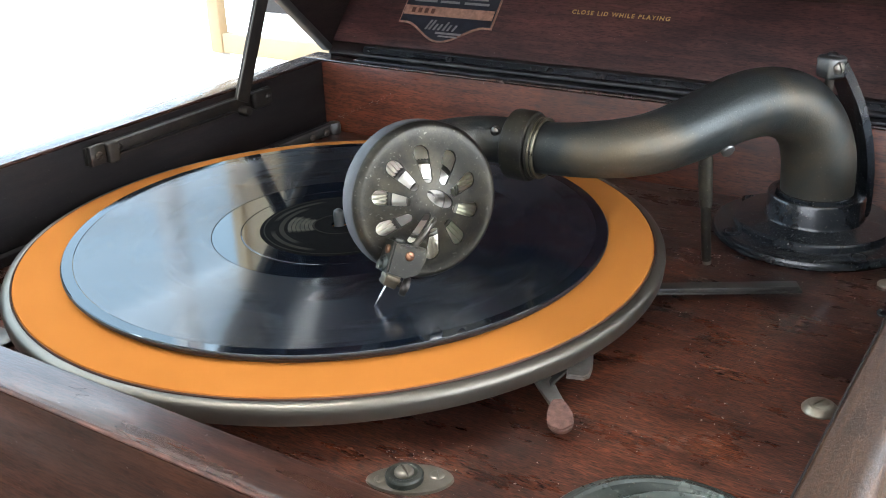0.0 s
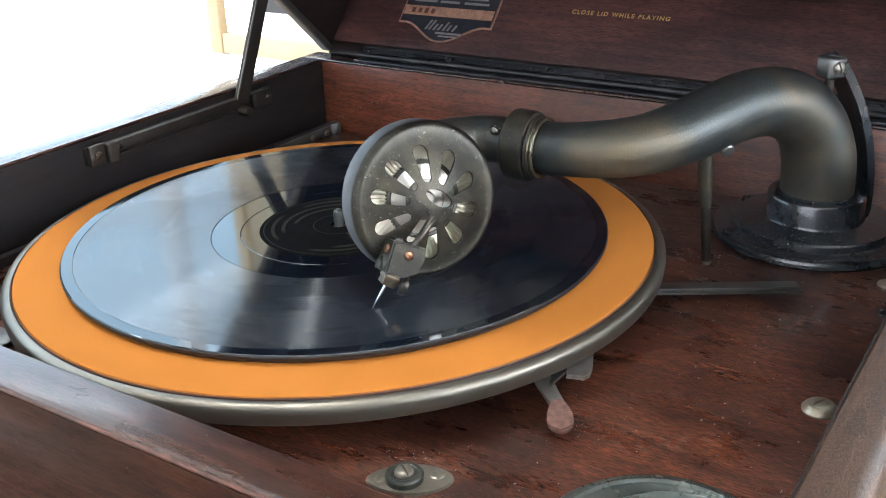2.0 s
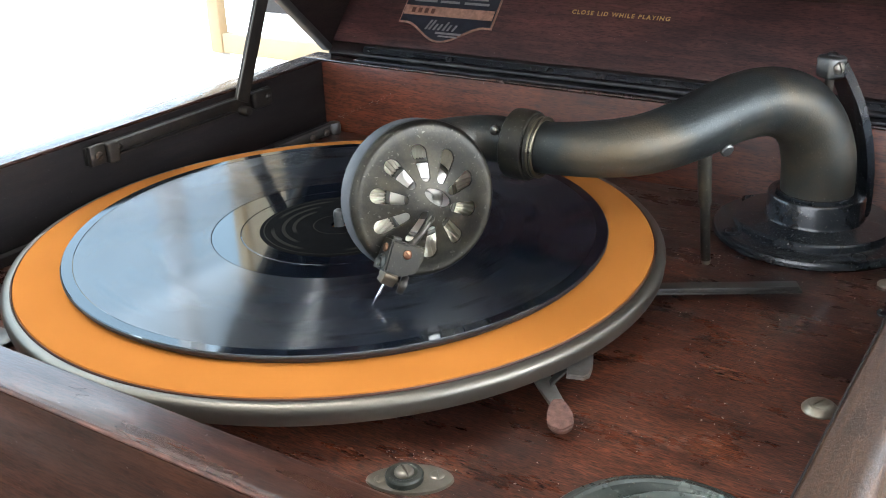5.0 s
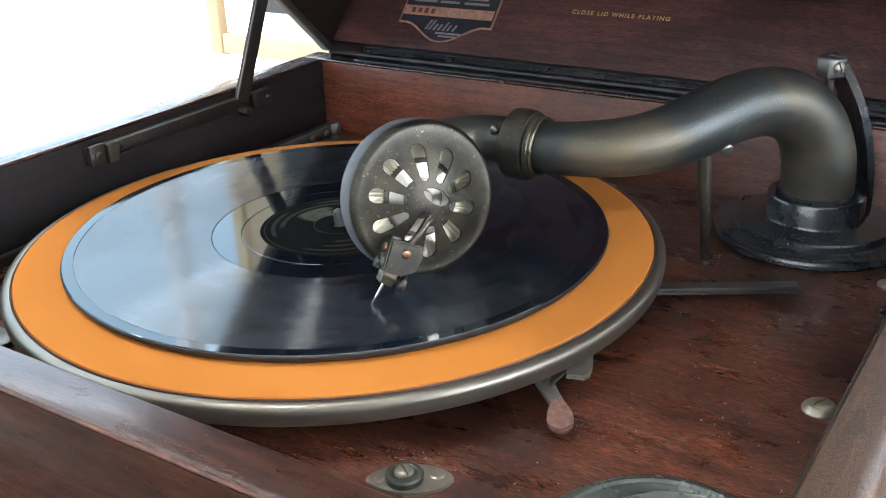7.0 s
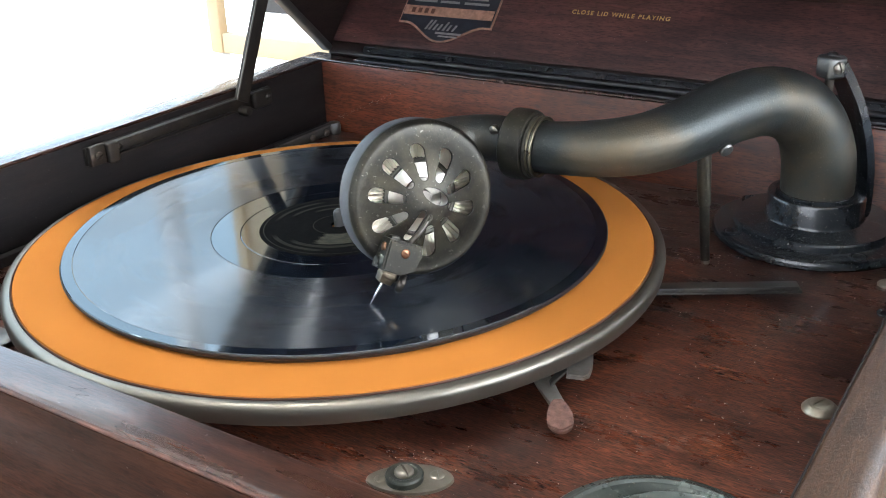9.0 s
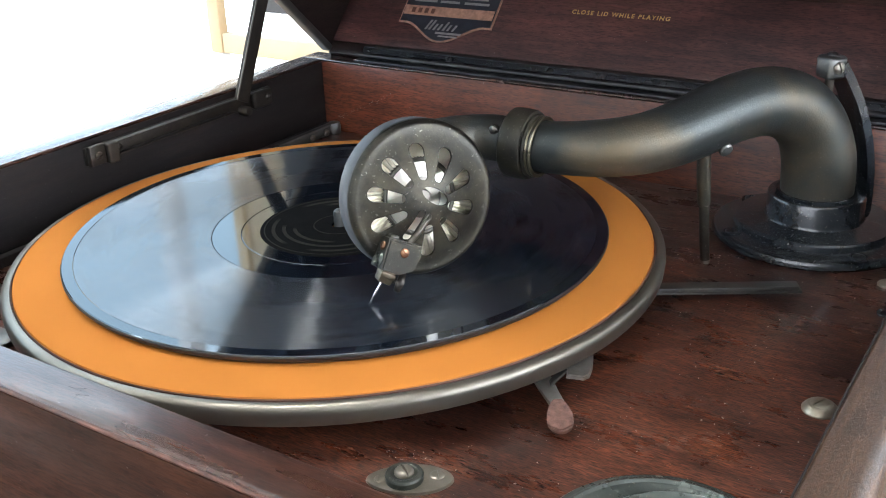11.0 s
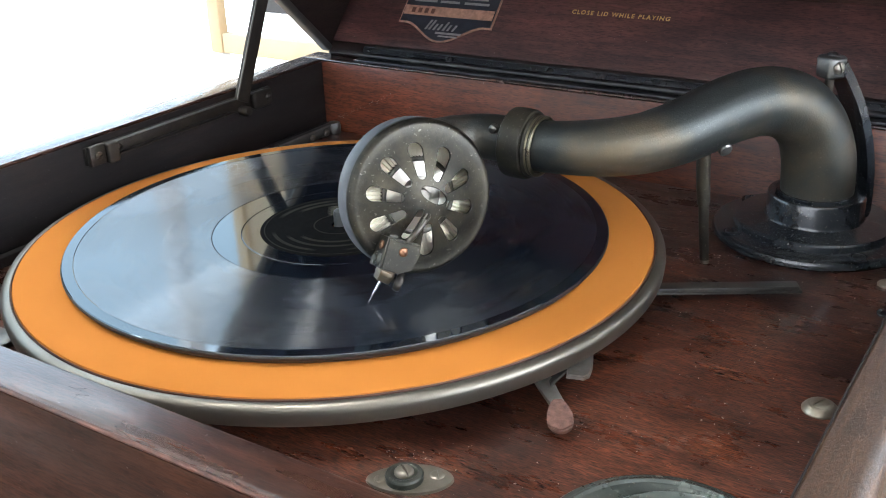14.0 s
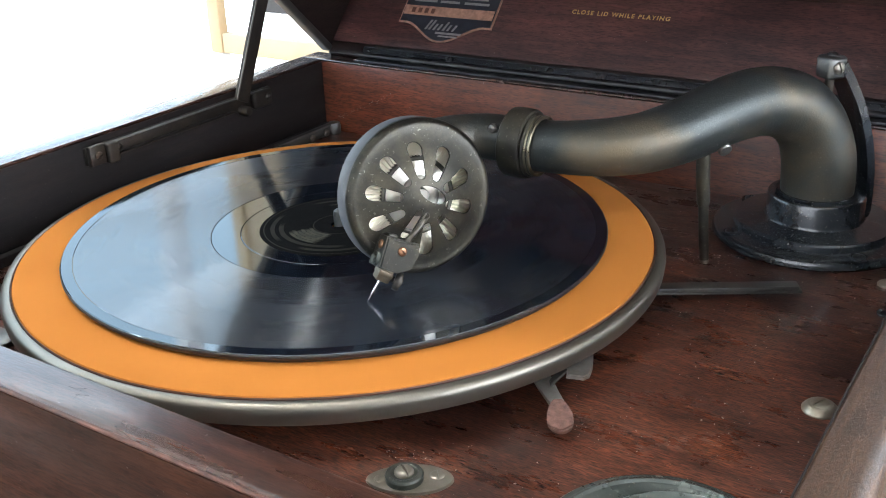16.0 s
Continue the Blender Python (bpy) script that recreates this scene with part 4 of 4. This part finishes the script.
axis = [(0.0, 0.0, 0.0114, 0.0177), (0.0, 0.0, 0.0207, 0.0179), (0.0003, 0.0, 0.0314, 0.0180), (0.0016, 0.0, 0.0422, 0.0179), (0.0055, 0.0, 0.0536, 0.0174), (0.0108, 0.0, 0.0616, 0.0172), (0.0185, 0.0, 0.0685, 0.0171), (0.0299, 0.0005, 0.0732, 0.0167), (0.0415, 0.0010, 0.0745, 0.0164), (0.0554, 0.0030, 0.0737, 0.0160), (0.0709, 0.0060, 0.0710, 0.0155), (0.0873, 0.0085, 0.0676, 0.0148), (0.1042, 0.0100, 0.0655, 0.0140), (0.1181, 0.0090, 0.0650, 0.0134), (0.1288, 0.0050, 0.0646, 0.0129), (0.1369, -0.0015, 0.0638, 0.0124), (0.1435, -0.0085, 0.0631, 0.0121), (0.1500, -0.0160, 0.0627, 0.0118)]
tube_part = part("tube", tube(axis, 56, 8), M_ARM, tonearm, "bent tapered tube, bronze showing through")
part("neck_ring", lathe([(0.0176, 0.0205), (0.0190, 0.0206), (0.0193, 0.0216), (0.0190, 0.0234), (0.0176, 0.0238)], 64), M_IRON, tube_part)
CT = Vector((0.0226, -0.0275, 0.0010)).to_track_quat("Z", "Y").to_matrix().to_4x4()   # collar: its z runs along the arm
CT.translation = (0.1502, -0.0163, 0.0628)
collar = part("collar", moved(lathe([(0.0122, -0.0050), (0.0138, -0.0048), (0.0142, -0.0040), (0.0138, -0.0031), (0.0146, -0.0028), (0.0151, -0.0018), (0.0147, -0.0008), (0.0160, -0.0004), (0.0165, 0.0008), (0.0166, 0.0086), (0.0163, 0.0100), (0.0152, 0.0108), (0.0108, 0.0112)], 72), CT), M_BOX, tonearm, "ribbed joint collar")
for k in range(3):
    part("collar_rib", moved(lathe([(0.0136 + 0.0009 * math.cos(a), -0.0052 + 0.0019 * k + 0.0008 * math.sin(a)) for a in [2 * math.pi * j / 10 for j in range(10)]], 64, True), CT), M_RIB, collar, "rubbed bronze rib")
# ---- soundbox: its own space has z out of the face, y up, x to the right
SB_N = Vector((-0.1444, 0.9759, 0.1639)).normalized()
SB_C = Vector((0.2209, 0.0384, 0.0665))
sb_up = (Vector((0, 0, 1)) - SB_N * SB_N.z).normalized()
sb_x = sb_up.cross(SB_N)
SB = Matrix((sb_x, sb_up, SB_N)).transposed().to_4x4()
SB.translation = SB_C
back = SB_C - SB_N * 0.0125
crook = [(0.1560, -0.0228, 0.0631, 0.0112), (0.1615, -0.0285, 0.0641, 0.0110), (0.1680, -0.0330, 0.0645, 0.0108), (0.1760, -0.0350, 0.0648, 0.0106), (0.1860, -0.0335, 0.0655, 0.0106), (0.2000, -0.0265, 0.0662, 0.0106), (0.2150, -0.0100, 0.0655, 0.0106), (*(SB_C - SB_N * 0.0250), 0.0108), (*back, 0.0110)]
part("crook", tube(crook, 40, 8), M_ARM, tonearm, "curved neck behind the soundbox")
screw("collar_screw", 0.0022, 0.0034, tonearm, pose(0.1672, -0.0218, 0.0712, -58, 0, 0), M_LEVER, 35)

R_SB = 0.0310


def slot_field(x, y):
    """Signed distance to the nearest opening of the face: ten petals and an oval eye."""
    d = 1.0
    for k in range(10):
        a = radians(90 - 36 * k)
        if k == 6:
            r0, r1, w0, w1 = 0.0048, 0.0150, 0.0014, 0.0017
        else:
            r0, r1, w0, w1 = 0.0106, 0.0199, 0.0018, 0.0030
        u, v = (x + 0.0020) * math.cos(a) + (y + 0.0005) * math.sin(a), -(x + 0.0020) * math.sin(a) + (y + 0.0005) * math.cos(a)
        t = min(1, max(0, (u - r0) / (r1 - r0)))
        d = min(d, math.hypot(u - r0 - t * (r1 - r0), v) - (w0 + (w1 - w0) * t))
    a = radians(-35)
    u, v = (x - 0.0016) * math.cos(a) + (y - 0.0014) * math.sin(a), -(x - 0.0016) * math.sin(a) + (y - 0.0014) * math.cos(a)
    q = math.hypot(u / 0.0061, v / 0.0028)
    return min(d, (q - 1) * 0.0036)


def dome(r):
    """Height of the face over its outer rim."""
    if r > 0.0288:
        return -0.0024 * ((r - 0.0288) / 0.0019) ** 2
    q = r / 0.0288
    return 0.0080 * (1 - q * q) ** 1.6


def face_mesh():
    bm = bmesh.new()
    nr, na, h = 96, 400, 0.0004
    grid = []
    for i in range(nr + 1):
        r = 0.0307 * i / nr
        row = []
        for k in range(na):
            a = 2 * math.pi * k / na
            x, y = r * math.cos(a), r * math.sin(a)
            f = slot_field(x, y)
            if f < -1.2 * h:
                row.append((None, f))
                continue
            if f < 0:
                e = 1e-5
                gx, gy = (slot_field(x + e, y) - f) / e, (slot_field(x, y + e) - f) / e
                g = max(0.25, gx * gx + gy * gy)
                x, y = x - f * gx / g, y - f * gy / g
            row.append((bm.verts.new((x, y, dome(math.hypot(x, y)))), f))
        grid.append(row)
    for i in range(1, nr):
        for k in range(na):
            j = (k + 1) % na
            q = [grid[i][k], grid[i][j], grid[i + 1][j], grid[i + 1][k]]
            if max(f for v, f in q) < 0:
                continue
            q = [v for v, f in q if v is not None]
            if len(q) >= 3:
                bm.faces.new(q)
    loose = [v for v in bm.verts if not v.link_faces]
    bmesh.ops.delete(bm, geom=loose, context="VERTS")
    return bm


soundbox = part("soundbox", moved(lathe([(0.0, -0.0140), (0.0278, -0.0140), (0.0300, -0.0134), (R_SB - 0.0003, -0.0118), (R_SB, -0.0100), (R_SB, -0.0030), (R_SB - 0.0001, -0.0026), (0.0307, -0.0024), (0.0300, -0.0038), (0.0268, -0.0068), (0.0, -0.0072)], 128), SB), M_BOX, tonearm, "dusty bronze soundbox")
face = part("face", moved(face_mesh(), SB), M_BOX, soundbox, "domed face pierced by petal-shaped slots", 50)
sol = face.modifiers.new("thickness", "SOLIDIFY")
sol.thickness, sol.offset = 0.0010, -1
# soundbox side, its bluish window reflection put into the grey colour
part("side_band", moved(lathe([(R_SB - 0.0002, -0.0122), (R_SB + 0.0004, -0.0116), (R_SB + 0.0005, -0.0088), (R_SB + 0.0004, -0.0036), (R_SB - 0.0002, -0.0026)], 128), SB), M_SIDEBAND, soundbox, "grey side of the soundbox, bluish for its window reflection")


def diaphragm_mesh():
    """Corrugated aluminium: sharp radial pleats on the outside, a flat sloping band inside them."""
    bm = bmesh.new()
    na = 144
    rows = ((0.0070, -0.0014, 0), (0.0084, -0.0018, 0), (0.0128, -0.0030, 0), (0.0140, -0.0034, 0), (0.0150, -0.0042, 0.3), (0.0162, -0.0046, 1), (0.0215, -0.0040, 1), (0.0256, -0.0034, 1), (0.0266, -0.0052, 0))
    rings = [[bm.verts.new((r * math.cos(2 * math.pi * k / na), r * math.sin(2 * math.pi * k / na), z + 0.0017 * w * (k % 2) * r / 0.020)) for k in range(na)] for r, z, w in rows]
    for a, b in zip(rings, rings[1:]):
        for k in range(na):
            j = (k + 1) % na
            bm.faces.new((a[k], a[j], b[j], b[k]))
    return bm


diaphragm = part("diaphragm", moved(diaphragm_mesh(), SB), M_ALU, soundbox, "bright pleated aluminium diaphragm", 12)
# dark ring stands in for the shaded step between pleats and flat band
part("step_ring", moved(lathe([(0.0140, -0.0036), (0.0143, -0.0028), (0.0150, -0.0026), (0.0158, -0.0030), (0.0163, -0.0048)], 72), SB), M_INNER, diaphragm, "dark ring for the shaded step inside the pleats")
part("centre_boss", moved(lathe([(0.0084, -0.0018), (0.0082, -0.0008), (0.0070, -0.0004), (0.0052, -0.0008), (0.0036, -0.0004), (0.0030, 0.0006), (0, 0.0008)], 60), SB), M_LEVER, diaphragm, "tarnished centre boss")

# needle bar block, chuck, thumbscrew and needle
TIP = Vector((-0.0276, -0.0379, -0.0016))
BLK = SB @ pose(-0.0162, -0.0192, 0.0045, 0, 0, -25)
block = part("needle_mount", moved(joined(slab([(-0.0072, 0.0060), (0.0074, 0.0060), (0.0080, 0.0014), (0.0062, -0.0046), (0.0010, -0.0072), (-0.0072, -0.0066)], -0.0052, 0.0058, 0.0007), box(-0.0056, -0.0012, 0.0050, 0.0074, -0.0050, 0.0020, 0.0009), box(0.0030, 0.0068, -0.0066, 0.0005, -0.0050, 0.0000, 0.0009)), BLK), M_BOX, soundbox, "square needle-bar block")
screw("mount_screw", 0.0018, 0.0010, block, BLK @ pose(-0.0072, 0.0024, 0.0014, 0, -90, 0), M_COPPER, 15)
part("spring_washer", moved(lathe([(0.0012, 0.0), (0.0016, 0.0008), (0.0021, 0.0), (0.0027, 0.0009), (0.0033, 0.0)], 32), BLK @ pose(-0.0072, -0.0034, 0.0006, 0, -90, 0)), M_KNOB, block)
screw("mount_screw", 0.0019, 0.0008, block, BLK @ pose(0.0004, 0.0018, 0.0058), M_COPPER, 60)
loop = []
for k in range(13):
    a = 2 * math.pi * k / 12
    loop.append((-0.0020 + 0.0016 * math.cos(a) * 0.55 + (-0.0040 if math.cos(a) < -0.1 else 0.0), -0.0062 + 0.0016 * math.sin(a) * 0.8 + (-0.0046 if math.cos(a) < -0.1 else 0.0), 0.0082, 0.00042))
part("needle_bar", moved(joined(tube(loop, 8, 3), tube([(-0.0030, -0.0076, 0.0078, 0.0008), (-0.0070, -0.0112, 0.0082, 0.0011), (-0.0118, -0.0155, 0.0070, 0.0014)], 14, 6)), SB), M_BRONZEBAR, soundbox, "dark looped needle bar")


def along(a, b):
    """Pose whose z runs from a to b, at a."""
    m = (b - a).to_track_quat("Z", "Y").to_matrix().to_4x4()
    m.translation = a
    return m


CH0 = Vector((-0.0180, -0.0235, 0.0020))
CH = SB @ along(CH0, TIP)
chuck = part("needle_chuck", moved(joined(box(-0.0030, 0.0030, -0.0026, 0.0026, 0.0010, 0.0078, 0.0006), box(-0.0034, 0.0034, -0.0029, 0.0029, 0.0030, 0.0056, 0.0007)), CH), M_BRASS, soundbox, "worn brass needle chuck")
THUMB = SB @ along(Vector((-0.0196, -0.0290, 0.0010)), Vector((-0.0130, -0.0330, 0.0050)))
part("thumbscrew", moved(lathe([(0, 0.0), (0.0013, 0.0), (0.0013, 0.0034), (0.0036, 0.0036), (0.0040, 0.0042), (0.0040, 0.0058), (0.0036, 0.0064), (0.0020, 0.0061), (0.0016, 0.0068), (0, 0.0068)], 28), THUMB), M_STRUT, chuck, "knurled needle thumbscrew")
L = (TIP - CH0).length + 0.0010
part("needle", moved(lathe([(0, L), (0.00012, L - 0.0002), (0.00055, L - 0.0050), (0.00062, L - 0.0060), (0.00062, 0.0050), (0, 0.0050)], 16), CH), M_STEEL, chuck, "bright steel needle")

# trip rod below the tube
part("rod_boss", moved(lathe([(0, 0), (0.0022, 0.0), (0.0022, 0.0016), (0.0031, 0.0018), (0.0033, 0.0040), (0.0026, 0.0046), (0, 0.0046)], 24), pose(0.0678, 0.0145, 0.0605, -112, 0, 0)), M_STOP, tube_part)
part("trip_rod", tube([(0.0750, 0.0110, 0.0580, 0.0033), (0.0744, 0.0114, 0.0440, 0.0033), (0.0736, 0.0119, 0.0320, 0.0031), (0.0735, 0.0120, 0.0305, 0.0025), (0.0726, 0.0123, 0.0160, 0.0024), (0.0715, 0.0127, 0.0026, 0.0023)], 20, 5), M_BOX, tonearm, "upright trip rod hanging from the tube")
part("rod_tip", moved(lathe([(0, 0.0004), (0.0020, 0.0006), (0.0023, 0.0018), (0.0021, 0.0028), (0, 0.0030)], 20), pose(0.0714, 0.0128, 0.0)), M_LEVER, tonearm)

# ---------------------------------------------------------------- dust, and a pale streak on the back wall
rnd = random.Random(4)
dust = bmesh.new()
for k in range(1100):
    x, y = rnd.uniform(X_L + 0.01, X_R - 0.004), rnd.uniform(Y_F + 0.01, Y_B - 0.01)
    if math.hypot(x, y) < 0.150 or math.hypot(x - BASE[0], y - BASE[1]) < 0.05 or math.hypot(x - 0.2078, y + 0.1112) < 0.040:
        continue
    r = rnd.choice((0.00008, 0.0001, 0.00012, 0.00016, 0.0002, 0.00028))
    me_m = pose(x, y, r * 0.4, rnd.uniform(0, 90), 0, rnd.uniform(0, 360)) @ Matrix.Diagonal((rnd.choice((1, 1, 1.4, 2.2)), 1, 0.6, 1))
    bmesh.ops.create_icosphere(dust, subdivisions=1, radius=r, matrix=me_m)
for cx, cy, n, s in ((0.1590, -0.0580, 26, 0.008), (0.1100, -0.1080, 26, 0.005), (0.1600, 0.1000, 16, 0.006)):
    for k in range(n):
        x, y, r = cx + rnd.gauss(0, s), cy + rnd.gauss(0, s), rnd.choice((0.00007, 0.0001, 0.00014, 0.0002))
        bmesh.ops.create_icosphere(dust, subdivisions=1, radius=r, matrix=pose(x, y, r * 0.4, 0, 0, rnd.uniform(0, 360)) @ Matrix.Diagonal((rnd.choice((1, 1.5, 2.5)), 1, 0.6, 1)))
# pale specks strung into a slanting streak low on the back wall
for k in range(70):
    u = rnd.random() ** 1.3
    x, z = -0.156 + 0.046 * u + rnd.gauss(0, 0.0010), 0.0098 + 0.0217 * u + rnd.gauss(0, 0.0006)
    r = rnd.choice((0.00006, 0.00008, 0.00011))
    bmesh.ops.create_icosphere(dust, subdivisions=1, radius=r, matrix=pose(x, Y_B - r * 0.4, z, 0, -25, 0) @ Matrix.Diagonal((3.0, 0.5, 1, 1)))
for cx, cy, n, s in ((0.1420, 0.1040, 14, 0.004), (0.1530, 0.1060, 16, 0.005), (0.1180, -0.0940, 18, 0.010)):
    for k in range(n):
        x, y, r = cx + rnd.gauss(0, s), cy + rnd.gauss(0, s), rnd.choice((0.0001, 0.00014, 0.0002, 0.0003))
        if math.hypot(x, y) > 0.155:
            bmesh.ops.create_icosphere(dust, subdivisions=1, radius=r, matrix=pose(x, y, r * 0.4, 0, 0, rnd.uniform(0, 360)) @ Matrix.Diagonal((rnd.choice((1, 1.5, 2.5)), 1, 0.6, 1)))
tagged(part("pale_specks", dust, M_DUST), "pale dust specks on the board and a speckled streak on the back wall", "dust", kind="stuff")


# ---------------------------------------------------------------- what moves
def motions():
    rpm = 78.26
    spin, plate_rows = [], []
    for k in range(161):
        t = k / 10
        a = -rpm * 6 * t + 124
        # the platter runs a little out of true
        wob = pose(0, 0, Z_FELT, 0, 0, a) @ pose(0, 0, 0, 0.10, 0, 0)
        plate_rows.append((t, wob))
        spin.append((t, pose(0, 0, Z_REC, 0, 0, a) @ pose(0.0002, 0, 0, 0.08, 0.0, 0)))
    walk(turntable, plate_rows)
    walk(record, spin)
    arm = []
    for k in range(33):
        t = k / 2
        arm.append((t, pose(*BASE, 0, 0, 0, ARM0 + 0.62 - 1.36 * t / 16)))
    walk(tonearm, arm)


motions()
